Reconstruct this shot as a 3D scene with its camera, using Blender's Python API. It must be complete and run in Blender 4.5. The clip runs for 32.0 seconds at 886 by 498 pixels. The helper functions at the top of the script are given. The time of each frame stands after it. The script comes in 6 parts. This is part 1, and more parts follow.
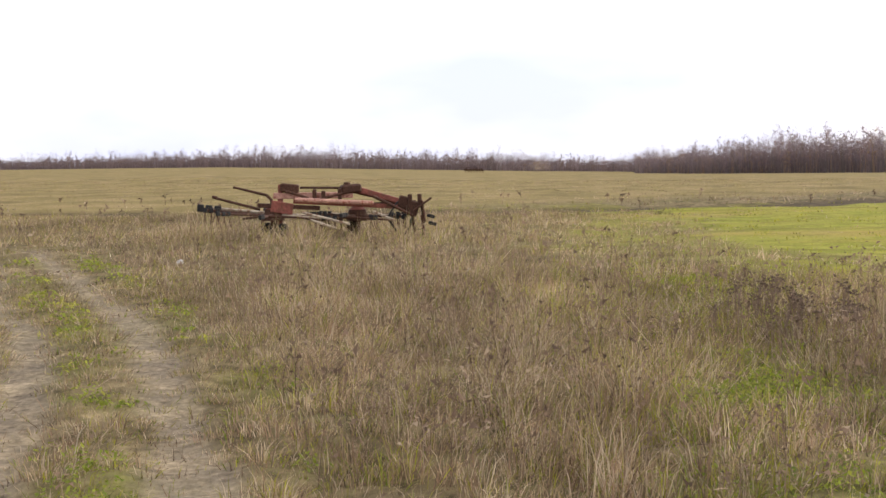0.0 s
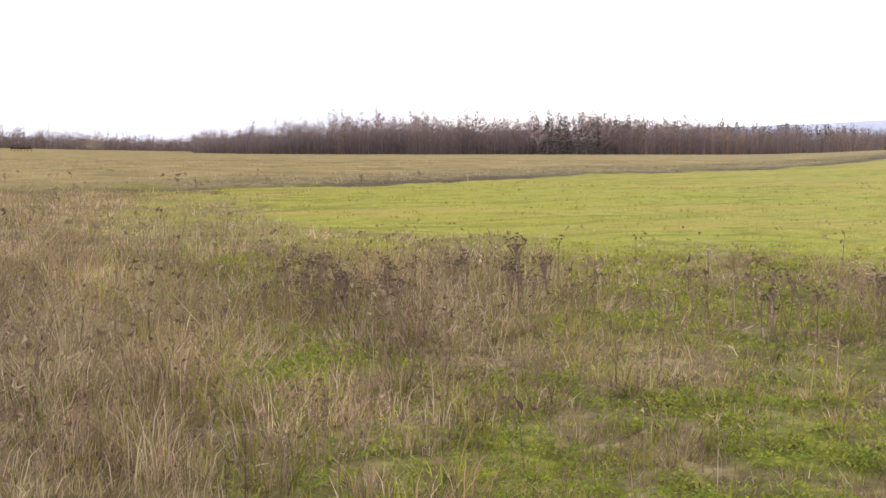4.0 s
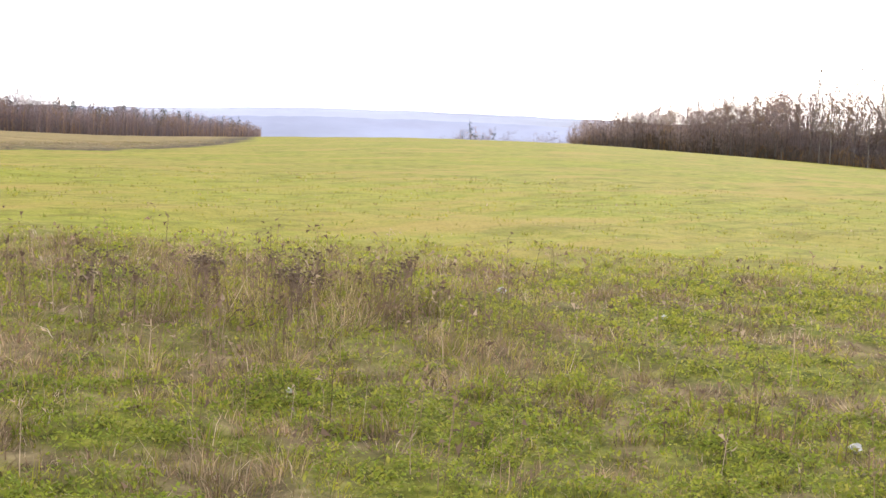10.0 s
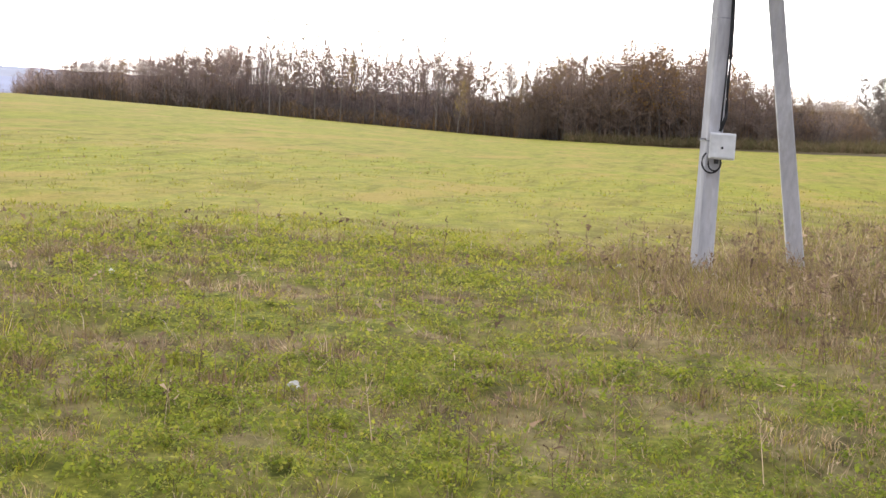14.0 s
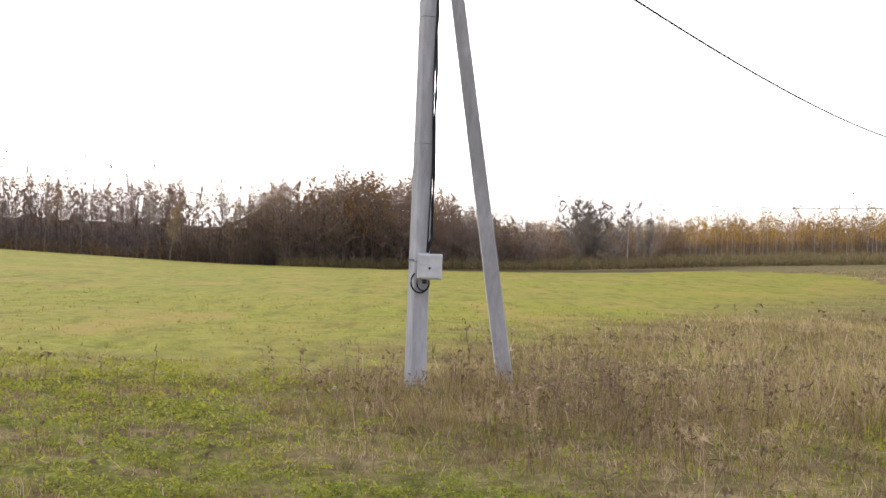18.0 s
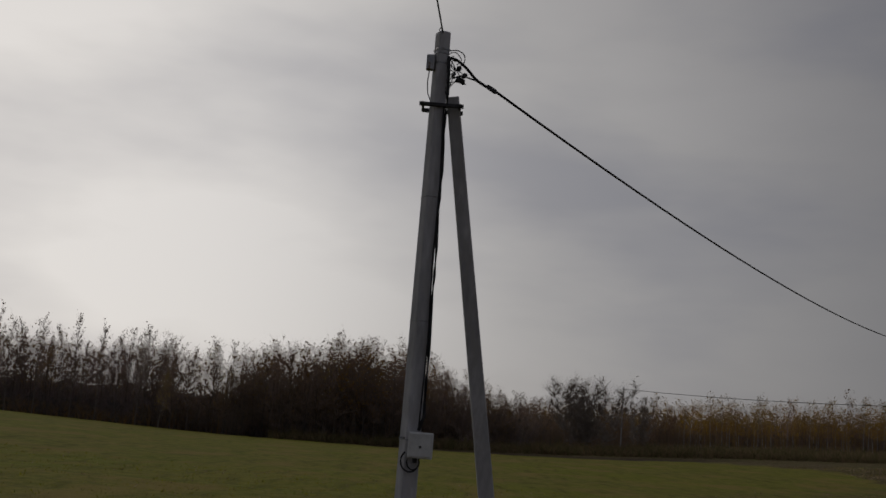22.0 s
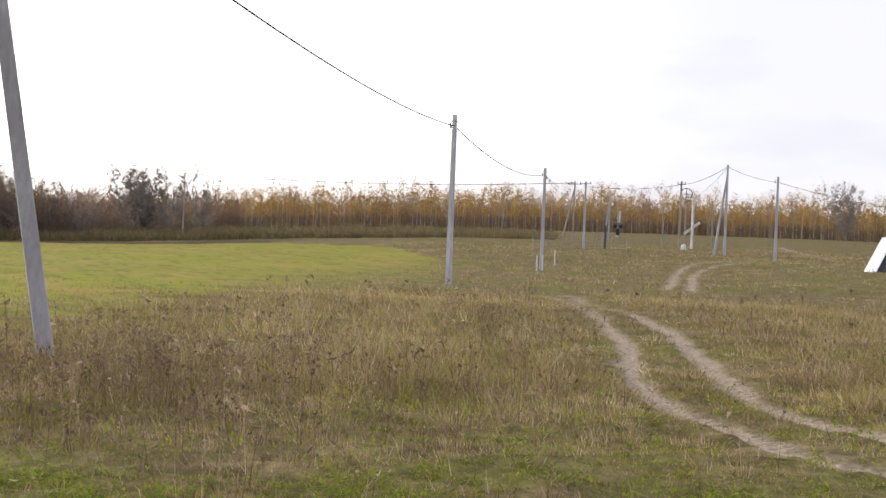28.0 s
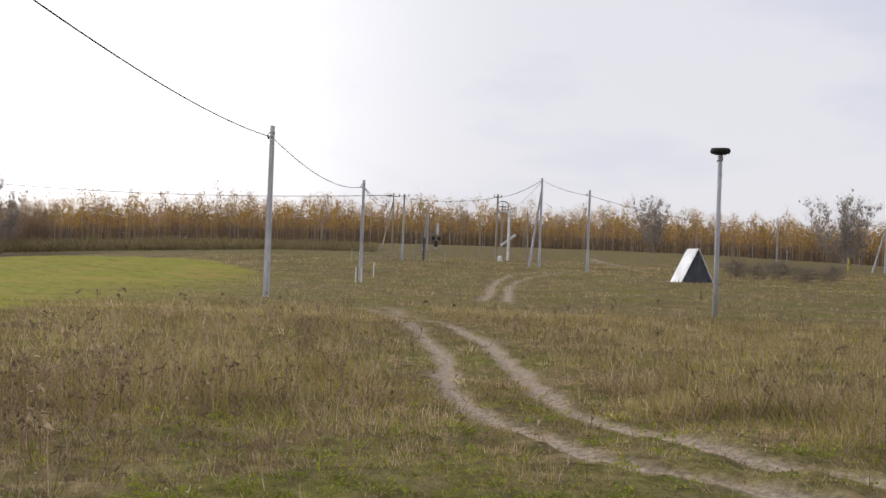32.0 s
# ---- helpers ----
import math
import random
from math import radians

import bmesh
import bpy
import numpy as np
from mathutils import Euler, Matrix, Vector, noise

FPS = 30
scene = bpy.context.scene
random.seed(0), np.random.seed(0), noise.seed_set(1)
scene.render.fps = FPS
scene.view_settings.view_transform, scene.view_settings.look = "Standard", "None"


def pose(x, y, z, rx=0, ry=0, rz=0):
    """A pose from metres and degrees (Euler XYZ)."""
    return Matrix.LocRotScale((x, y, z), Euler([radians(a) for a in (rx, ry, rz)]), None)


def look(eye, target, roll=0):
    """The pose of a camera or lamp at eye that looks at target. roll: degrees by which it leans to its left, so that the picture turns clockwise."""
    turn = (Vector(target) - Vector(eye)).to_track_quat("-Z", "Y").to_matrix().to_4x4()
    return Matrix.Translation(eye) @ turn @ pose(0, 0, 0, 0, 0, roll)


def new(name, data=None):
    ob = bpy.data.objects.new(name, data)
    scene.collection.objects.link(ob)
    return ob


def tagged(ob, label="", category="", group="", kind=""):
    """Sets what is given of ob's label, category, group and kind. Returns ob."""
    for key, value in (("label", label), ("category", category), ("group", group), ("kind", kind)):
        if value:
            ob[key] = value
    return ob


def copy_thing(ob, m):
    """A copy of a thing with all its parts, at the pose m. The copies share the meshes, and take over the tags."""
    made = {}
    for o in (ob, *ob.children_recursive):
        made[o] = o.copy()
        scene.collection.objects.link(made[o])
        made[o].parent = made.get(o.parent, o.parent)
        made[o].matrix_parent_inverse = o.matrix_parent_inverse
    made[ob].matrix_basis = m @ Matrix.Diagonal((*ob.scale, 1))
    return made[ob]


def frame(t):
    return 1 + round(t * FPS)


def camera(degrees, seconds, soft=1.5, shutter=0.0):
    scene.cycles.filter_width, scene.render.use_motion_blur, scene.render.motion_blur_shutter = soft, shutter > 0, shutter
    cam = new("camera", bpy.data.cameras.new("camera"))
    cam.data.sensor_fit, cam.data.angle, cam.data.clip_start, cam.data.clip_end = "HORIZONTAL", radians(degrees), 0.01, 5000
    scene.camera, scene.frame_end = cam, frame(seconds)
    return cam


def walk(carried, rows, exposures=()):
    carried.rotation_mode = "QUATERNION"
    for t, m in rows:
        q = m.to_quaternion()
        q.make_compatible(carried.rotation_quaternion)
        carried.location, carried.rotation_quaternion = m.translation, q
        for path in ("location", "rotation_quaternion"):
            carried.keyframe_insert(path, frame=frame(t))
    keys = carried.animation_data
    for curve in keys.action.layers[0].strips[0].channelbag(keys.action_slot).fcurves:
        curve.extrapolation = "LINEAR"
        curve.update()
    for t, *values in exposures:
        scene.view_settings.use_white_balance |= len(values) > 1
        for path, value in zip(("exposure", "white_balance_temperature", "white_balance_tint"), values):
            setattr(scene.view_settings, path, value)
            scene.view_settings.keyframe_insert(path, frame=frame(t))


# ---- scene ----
cam = camera(40.07, 32.0, soft=1.5)

# seconds, bearing, tilt and roll in degrees: one person turning on the spot, the camera held 0.27 m out
TURN = [
    (0, -0.00, -4.09, -0.72),
    (0.5, 2.19, -4.56, -0.53),
    (1, 4.15, -4.35, -0.68),
    (1.5, 7.60, -4.98, -0.90),
    (2, 10.20, -5.31, -0.66),
    (2.5, 12.74, -5.32, -0.35),
    (3, 14.54, -4.92, -0.32),
    (3.5, 16.89, -4.80, -0.14),
    (4, 20.59, -5.15, 0.03),
    (4.5, 23.52, -5.32, 0.16),
    (6.5, 31.37, -6.97, 1.14),
    (7, 34.50, -6.02, 1.26),
    (7.5, 38.48, -6.03, 1.68),
    (8, 41.76, -6.22, 1.43),
    (8.5, 44.41, -6.23, 1.81),
    (9, 46.39, -5.68, 2.48),
    (9.5, 48.55, -5.62, 2.52),
    (10, 51.27, -5.16, 3.15),
    (10.5, 53.84, -4.89, 3.05),
    (11, 56.09, -4.87, 2.71),
    (11.5, 57.87, -4.62, 2.58),
    (12, 59.79, -4.61, 2.00),
    (12.5, 63.28, -4.59, 2.50),
    (13, 69.28, -4.86, 2.95),
    (13.5, 73.05, -5.56, 3.30),
    (14, 76.59, -5.97, 3.45),
    (14.5, 80.44, -5.84, 3.65),
    (15, 83.97, -6.27, 3.65),
    (15.5, 87.11, -5.77, 3.60),
    (17.5, 89.70, -1.20, 1.61),
    (18, 89.56, 0.50, 2.05),
    (18.5, 90.02, 3.69, 2.47),
    (19, 90.56, 5.66, 2.97),
    (19.5, 90.17, 7.19, 2.88),
    (20, 89.74, 8.83, 3.17),
    (20.5, 89.64, 9.46, 3.55),
    (21, 89.39, 9.92, 3.77),
    (21.5, 89.26, 9.78, 4.26),
    (22, 89.29, 8.89, 4.57),
    (22.5, 89.20, 6.23, 4.31),
    (23, 89.87, 2.97, 4.02),
    (23.5, 90.14, 0.41, 4.74),
    (24, 91.47, -1.64, 5.13),
    (24.5, 93.50, -2.07, 5.16),
    (26.5, 101.68, -1.37, 3.20),
    (27, 104.75, -1.01, 2.66),
    (27.5, 107.93, -0.47, 2.17),
    (28, 110.29, -0.04, 2.34),
    (28.5, 111.99, 0.02, 2.85),
    (29, 113.33, -0.32, 1.71),
    (29.5, 116.20, -0.67, 0.91),
    (30, 116.18, -0.11, 1.45),
    (30.5, 116.09, 1.08, 1.62),
    (31, 115.47, 1.48, 1.91),
    (31.5, 116.78, 1.31, 2.12),
    (32, 118.76, 0.86, 2.17),
]
EYE = 1.65
ARM = 0.27


def held(bearing, tilt, roll):
    b, e = radians(bearing), radians(tilt)
    eye = Vector((ARM * math.sin(b), ARM * math.cos(b), EYE))
    return look(eye, eye + Vector((math.sin(b) * math.cos(e), math.cos(b) * math.cos(e), math.sin(e))), roll)


LIGHTNESS = [(0, -0.15), (2, 0.0), (4.5, 0.02), (7, 0.2), (9, 0.2), (11, 0.12), (13, 0.0), (14, 0.05), (15.5, 0.18), (17.5, 0.05), (18, -0.28), (18.5, -0.95), (19, -1.95), (20, -3.05), (21, -3.3), (22, -3.35), (23, -3.1), (23.5, -2.2), (24, -1.55), (24.5, -1.1), (25.5, -0.65), (26.5, -0.42), (28, -0.52), (30, -0.64), (32, -0.82)]
walk(cam, [(t, held(b, e, r)) for t, b, e, r in TURN], LIGHTNESS)

# ---------------------------------------------------------------- light
SUN_BEARING, SUN_HEIGHT = 66, 20
sun_way = Vector((math.sin(radians(SUN_BEARING)) * math.cos(radians(SUN_HEIGHT)), math.cos(radians(SUN_BEARING)) * math.cos(radians(SUN_HEIGHT)), math.sin(radians(SUN_HEIGHT))))
lamp = bpy.data.lights.new("sun", "SUN")
lamp.energy, lamp.angle, lamp.color = 2.3, radians(13), (1.0, 0.94, 0.84)
new("sun", lamp).matrix_world = look(sun_way * 60, (0, 0, 0))

world = bpy.data.worlds.new("sky")
scene.world = world
world.use_nodes = True
wn, wl = world.node_tree.nodes, world.node_tree.links
wn.clear()


def wnode(kind, **values):
    n = wn.new(kind)
    for key, value in values.items():
        n.inputs[int(key[1:])].default_value = value
    return n


w_out = wn.new("ShaderNodeOutputWorld")
w_bg = wn.new("ShaderNodeBackground")
w_sky = wn.new("ShaderNodeTexSky")
w_sky.sky_type, w_sky.sun_disc = "NISHITA", False
w_sky.sun_elevation, w_sky.sun_rotation = radians(SUN_HEIGHT), radians(SUN_BEARING)
w_dim = wn.new("ShaderNodeVectorMath")
w_dim.operation = "SCALE"
w_dim.inputs["Scale"].default_value = 0.12
w_co = wn.new("ShaderNodeTexCoord")
# a glow where the sun stands behind the cloud
w_dot = wn.new("ShaderNodeVectorMath")
w_dot.operation = "DOT_PRODUCT"
w_dot.inputs[1].default_value = (math.sin(radians(66)) * 0.987, math.cos(radians(66)) * 0.987, 0.16)
def lobe(low, high, gain):
    n = wn.new("ShaderNodeMapRange")
    n.interpolation_type = "SMOOTHSTEP"
    for k, v in (("From Min", low), ("From Max", high), ("To Min", 0.0), ("To Max", gain)):
        n.inputs[k].default_value = v
    wl.new(w_dot.outputs["Value"], n.inputs["Value"])
    return n


def wmath(op, a, b):
    n = wn.new("ShaderNodeMath")
    n.operation = op
    for k, v in enumerate((a, b)):
        if isinstance(v, (int, float)):
            n.inputs[k].default_value = v
        else:
            wl.new(v, n.inputs[k])
    return n.outputs[0]


w_wide, w_core = lobe(0.42, 1.0, 1.0), lobe(0.88, 1.0, 1.0)
w_map = wn.new("ShaderNodeMapping")
w_map.inputs["Scale"].default_value = (1.0, 1.0, 3.2)
w_noise = wn.new("ShaderNodeTexNoise")
w_noise.inputs["Scale"].default_value, w_noise.inputs["Detail"].default_value, w_noise.inputs["Roughness"].default_value = 2.1, 5.0, 0.5
w_ramp = wn.new("ShaderNodeValToRGB")
w_ramp.color_ramp.elements[0].position, w_ramp.color_ramp.elements[0].color = 0.36, (1.10, 1.15, 1.46, 1)
w_ramp.color_ramp.elements[1].position, w_ramp.color_ramp.elements[1].color = 0.56, (1.53, 1.51, 1.62, 1)
w_light = wn.new("ShaderNodeMixRGB")
w_light.blend_type = "ADD"
w_mix = wn.new("ShaderNodeMixRGB")
w_mix.inputs[0].default_value = 0.86
wl.new(w_sky.outputs[0], w_dim.inputs[0])
wl.new(w_co.outputs["Generated"], w_dot.inputs[0])
wl.new(w_co.outputs["Generated"], w_map.inputs[0])
wl.new(w_map.outputs[0], w_noise.inputs["Vector"])
wl.new(w_noise.outputs["Fac"], w_ramp.inputs[0])
# the glow is broken by darker cloud
w_veil = wn.new("ShaderNodeMapRange")
for k, v in (("From Min", 0.38), ("From Max", 0.60), ("To Min", 0.78), ("To Max", 1.12)):
    w_veil.inputs[k].default_value = v
wl.new(w_noise.outputs["Fac"], w_veil.inputs["Value"])
w_gain = wmath("ADD", wmath("MULTIPLY", wmath("POWER", w_wide.outputs[0], 2.6), 3.2), wmath("MULTIPLY", w_core.outputs[0], 2.8))
w_sum = wn.new("ShaderNodeVectorMath")
w_sum.operation = "SCALE"
w_sum.inputs[0].default_value = (1.0, 0.96, 0.91)
wl.new(wmath("MULTIPLY", w_gain, w_veil.outputs[0]), w_sum.inputs["Scale"])
w_light.inputs[0].default_value = 1.0
wl.new(w_sum.outputs[0], w_light.inputs[2])
wl.new(w_ramp.outputs[0], w_light.inputs[1])
wl.new(w_dim.outputs[0], w_mix.inputs[1])
wl.new(w_light.outputs[0], w_mix.inputs[2])
wl.new(w_mix.outputs[0], w_bg.inputs["Color"])
w_bg.inputs["Strength"].default_value = 1.0
wl.new(w_bg.outputs[0], w_out.inputs["Surface"])


# ---------------------------------------------------------------- materials
def material(name, rough=0.8, metal=0.0):
    m = bpy.data.materials.new(name)
    m.use_nodes = True
    b = m.node_tree.nodes["Principled BSDF"]
    b.inputs["Roughness"].default_value, b.inputs["Metallic"].default_value = rough, metal
    b.inputs["Specular IOR Level"].default_value = 0.3
    return m, m.node_tree.nodes, m.node_tree.links, b


def noise_node(n, l, scale, detail=4.0, rough=0.55, stretch=None, space="Object"):
    t = n.new("ShaderNodeTexNoise")
    t.inputs["Scale"].default_value, t.inputs["Detail"].default_value, t.inputs["Roughness"].default_value = scale, detail, rough
    co = n.new("ShaderNodeTexCoord")
    if stretch:
        mp = n.new("ShaderNodeMapping")
        mp.inputs["Scale"].default_value = stretch
        l.new(co.outputs[space], mp.inputs[0])
        l.new(mp.outputs[0], t.inputs["Vector"])
    else:
        l.new(co.outputs[space], t.inputs["Vector"])
    return t


def ramp(n, l, fac, stops):
    r = n.new("ShaderNodeValToRGB")
    e = r.color_ramp.elements
    while len(e) < len(stops):
        e.new(0.5)
    for k, (p, c) in zip(e, stops):
        k.position, k.color = p, (*c, 1)
    l.new(fac, r.inputs[0])
    return r


def mixed(n, l, fac, a, b, mode="MIX"):
    m = n.new("ShaderNodeMixRGB")
    m.blend_type = mode
    for socket, value in zip(m.inputs, (fac, a, b)):
        if isinstance(value, (int, float)):
            socket.default_value = value
        elif isinstance(value, tuple):
            socket.default_value = (*value, 1)
        else:
            l.new(value, socket)
    return m.outputs[0]


def bump(n, l, b, height, strength=0.4, distance=0.02):
    k = n.new("ShaderNodeBump")
    k.inputs["Strength"].default_value, k.inputs["Distance"].default_value = strength, distance
    l.new(height, k.inputs["Height"])
    l.new(k.outputs[0], b.inputs["Normal"])


def surface(name, dark, light, scale, rough=0.8, metal=0.0, spots=None, stretch=None, bumps=0.3, depth=0.01):
    """Two tones in grain and a second, larger variation, with an optional third tone in patches."""
    m, n, l, b = material(name, rough, metal)
    fine = noise_node(n, l, scale, 6, 0.6, stretch)
    wide = noise_node(n, l, scale * 0.13, 3, 0.5, stretch)
    info = n.new("ShaderNodeObjectInfo")
    c = ramp(n, l, fine.outputs["Fac"], [(0.32, dark), (0.68, light)]).outputs[0]
    k = ramp(n, l, wide.outputs["Fac"], [(0.35, (0.78, 0.78, 0.78)), (0.65, (1.12, 1.12, 1.12))]).outputs[0]
    c = mixed(n, l, 1.0, c, k, "MULTIPLY")
    if spots:
        patch = noise_node(n, l, scale * 0.45, 5, 0.65, stretch)
        f = ramp(n, l, patch.outputs["Fac"], [(0.52, (0, 0, 0)), (0.62, (1, 1, 1))]).outputs[0]
        c = mixed(n, l, f, c, spots)
    j = ramp(n, l, info.outputs["Random"], [(0.0, (0.9, 0.9, 0.9)), (1.0, (1.08, 1.08, 1.08))]).outputs[0]
    c = mixed(n, l, 1.0, c, j, "MULTIPLY")
    l.new(c, b.inputs["Base Color"])
    bump(n, l, b, fine.outputs["Fac"], bumps, depth)
    return m


def tinted(name, rough=0.75, thin=0.0):
    """Takes its colour piece by piece from the mesh's own tint."""
    m, n, l, b = material(name, rough)
    b.inputs["Specular IOR Level"].default_value = 0.06
    a = n.new("ShaderNodeAttribute")
    a.attribute_name = "tint"
    g = noise_node(n, l, 9.0, 3, 0.6)
    k = ramp(n, l, g.outputs["Fac"], [(0.3, (0.8, 0.8, 0.8)), (0.7, (1.15, 1.15, 1.15))]).outputs[0]
    c = mixed(n, l, 1.0, a.outputs["Color"], k, "MULTIPLY")
    l.new(c, b.inputs["Base Color"])
    if thin:
        t = n.new("ShaderNodeBsdfTranslucent")
        l.new(c, t.inputs["Color"])
        mx = n.new("ShaderNodeMixShader")
        mx.inputs[0].default_value = thin
        out = n["Material Output"] if "Material Output" in n else n.new("ShaderNodeOutputMaterial")
        l.new(b.outputs[0], mx.inputs[1])
        l.new(t.outputs[0], mx.inputs[2])
        l.new(mx.outputs[0], out.inputs["Surface"])
    return m


M_CONCRETE = surface("grey_concrete", (0.40, 0.40, 0.43), (0.55, 0.55, 0.58), 14, 0.85, spots=(0.42, 0.415, 0.43), stretch=(1, 1, 0.25), bumps=0.25, depth=0.004)
M_WOODPOLE = surface("weathered_pole_wood", (0.25, 0.22, 0.18), (0.45, 0.40, 0.33), 22, 0.9, stretch=(1, 1, 0.06), bumps=0.4, depth=0.006)
M_CABLE = surface("black_cable", (0.012, 0.012, 0.014), (0.03, 0.03, 0.033), 60, 0.55)
M_STEEL = surface("galvanised_steel", (0.25, 0.26, 0.28), (0.42, 0.43, 0.45), 30, 0.45, 0.8, spots=(0.16, 0.12, 0.09))
M_DARKMETAL = surface("dark_fitting_metal", (0.03, 0.03, 0.032), (0.07, 0.07, 0.075), 40, 0.6, 0.3)
M_BOX = surface("light_grey_plastic", (0.56, 0.57, 0.58), (0.66, 0.67, 0.68), 12, 0.5)
M_RED = surface("faded_red_paint", (0.17, 0.045, 0.03), (0.32, 0.105, 0.07), 18, 0.6, spots=(0.13, 0.055, 0.03), bumps=0.35, depth=0.004)
M_PALE_RED = surface("sun_bleached_red_paint", (0.42, 0.20, 0.14), (0.62, 0.36, 0.26), 20, 0.55, spots=(0.30, 0.10, 0.06))
M_RUST = surface("rusted_iron", (0.045, 0.022, 0.014), (0.13, 0.06, 0.035), 26, 0.85, 0.2, bumps=0.5, depth=0.004)
M_BARE = surface("worn_pale_steel_tube", (0.40, 0.32, 0.22), (0.60, 0.50, 0.36), 24, 0.5, 0.2, spots=(0.22, 0.11, 0.06))
M_BLACK = surface("black_rubber", (0.012, 0.012, 0.012), (0.035, 0.033, 0.03), 30, 0.85)
M_WHITE = surface("white_paint", (0.66, 0.66, 0.66), (0.80, 0.80, 0.79), 9, 0.6, spots=(0.58, 0.56, 0.52))
M_TIN = surface("white_roof_sheet", (0.66, 0.68, 0.72), (0.80, 0.81, 0.83), 5, 0.5)
M_DARKBOARD = surface("dark_grey_boards", (0.055, 0.06, 0.075), (0.12, 0.125, 0.145), 16, 0.85, stretch=(1, 1, 0.12))
M_YELLOW = surface("yellow_paint", (0.45, 0.33, 0.06), (0.58, 0.44, 0.10), 14, 0.6)
M_BARK = surface("grey_brown_bark", (0.12, 0.10, 0.085), (0.24, 0.21, 0.185), 6, 0.95, stretch=(1, 1, 0.3))
M_GREYBARK = surface("pale_grey_bark", (0.20, 0.175, 0.15), (0.33, 0.29, 0.26), 6, 0.95, stretch=(1, 1, 0.3))
M_BIRCH = surface("white_birch_bark", (0.34, 0.32, 0.29), (0.52, 0.50, 0.47), 5, 0.9, spots=(0.06, 0.055, 0.05))
M_TREE = tinted("foliage_and_twigs", 0.85, 0.40)
M_GRASS = tinted("grass_blades", 0.7, 0.42)


# ---------------------------------------------------------------- mesh tools
def part(name, bm, mat, parent=None, label="", smooth=False):
    me = bpy.data.meshes.new(name)
    if smooth:
        for f in bm.faces:
            f.smooth = True
    bm.to_mesh(me)
    bm.free()
    me.materials.append(mat)
    ob = new(name, me)
    ob.parent = parent
    return tagged(ob, label)


def raw(name, verts, faces, mat, parent=None, label="", tint=None, smooth=False):
    """One mesh object from arrays; faces is an array of triangles or of quads."""
    verts, faces = np.asarray(verts, np.float32), np.asarray(faces, np.int32)
    me = bpy.data.meshes.new(name)
    k = faces.shape[1]
    me.vertices.add(len(verts))
    me.vertices.foreach_set("co", verts.ravel())
    me.loops.add(faces.size)
    me.loops.foreach_set("vertex_index", faces.ravel())
    me.polygons.add(len(faces))
    me.polygons.foreach_set("loop_start", np.arange(0, faces.size, k, dtype=np.int32))
    if smooth:
        me.polygons.foreach_set("use_smooth", np.ones(len(faces), bool))
    me.update(calc_edges=True)
    if tint is not None:
        a = me.attributes.new("tint", "FLOAT_COLOR", "POINT")
        a.data.foreach_set("color", np.c_[np.asarray(tint, np.float32), np.ones(len(verts), np.float32)].ravel())
    me.materials.append(mat)
    ob = new(name, me)
    ob.parent = parent
    return tagged(ob, label)


def empty(name, m, label="", category="", group="", kind=""):
    ob = new(name)
    ob.empty_display_size = 0.3
    ob.matrix_world = m
    return tagged(ob, label, category, group, kind)


def block(size, at=(0, 0, 0), turn=(0, 0, 0), bevel=0.0, top=None):
    """A bevelled block; top: the size of its upper end, for a taper."""
    bm = bmesh.new()
    bmesh.ops.create_cube(bm, size=1)
    for v in bm.verts:
        sx, sy = (size[0], size[1]) if v.co.z < 0 or not top else top
        v.co = Vector((v.co.x * sx, v.co.y * sy, v.co.z * size[2]))
    if bevel:
        bmesh.ops.bevel(bm, geom=bm.edges[:], offset=bevel, segments=1, affect="EDGES")
    bm.transform(pose(*at, *turn))
    return bm


def beam(a, b, ra, rb=None, sides=8, bm=None):
    """A round bar from a to b."""
    bm = bm or bmesh.new()
    a, b = Vector(a), Vector(b)
    rb = ra if rb is None else rb
    turn = (b - a).to_track_quat("Z", "Y").to_matrix()
    rings = []
    for p, r in ((a, ra), (b, rb)):
        rings.append([bm.verts.new(p + turn @ Vector((r * math.cos(2 * math.pi * k / sides), r * math.sin(2 * math.pi * k / sides), 0))) for k in range(sides)])
    for k in range(sides):
        j = (k + 1) % sides
        bm.faces.new((rings[0][k], rings[0][j], rings[1][j], rings[1][k]))
    bm.faces.new(rings[0][::-1])
    bm.faces.new(rings[1])
    return bm


def square_beam(a, b, wa, ha, wb=None, hb=None, bevel=0.0, side=(0, 0, 1), bm=None):
    """A four-sided bar from a to b, its faces turned to side."""
    bm = bm or bmesh.new()
    a, b, up = Vector(a), Vector(b), Vector(side)
    w = (b - a).normalized()
    u = up.cross(w)
    u = u.normalized() if u.length > 1e-4 else Vector((1, 0, 0))
    v = w.cross(u)
    wb, hb = wb or wa, hb or ha
    ends = []
    for p, x, y in ((a, wa, ha), (b, wb, hb)):
        ends.append([bm.verts.new(p + u * x / 2 * i + v * y / 2 * j) for i, j in ((-1, -1), (1, -1), (1, 1), (-1, 1))])
    made = [bm.faces.new(ends[0][::-1]), bm.faces.new(ends[1])]
    for k in range(4):
        j = (k + 1) % 4
        made.append(bm.faces.new((ends[0][k], ends[0][j], ends[1][j], ends[1][k])))
    if bevel:
        bmesh.ops.bevel(bm, geom=list({e for f in made for e in f.edges}), offset=bevel, segments=1, affect="EDGES")
    return bm


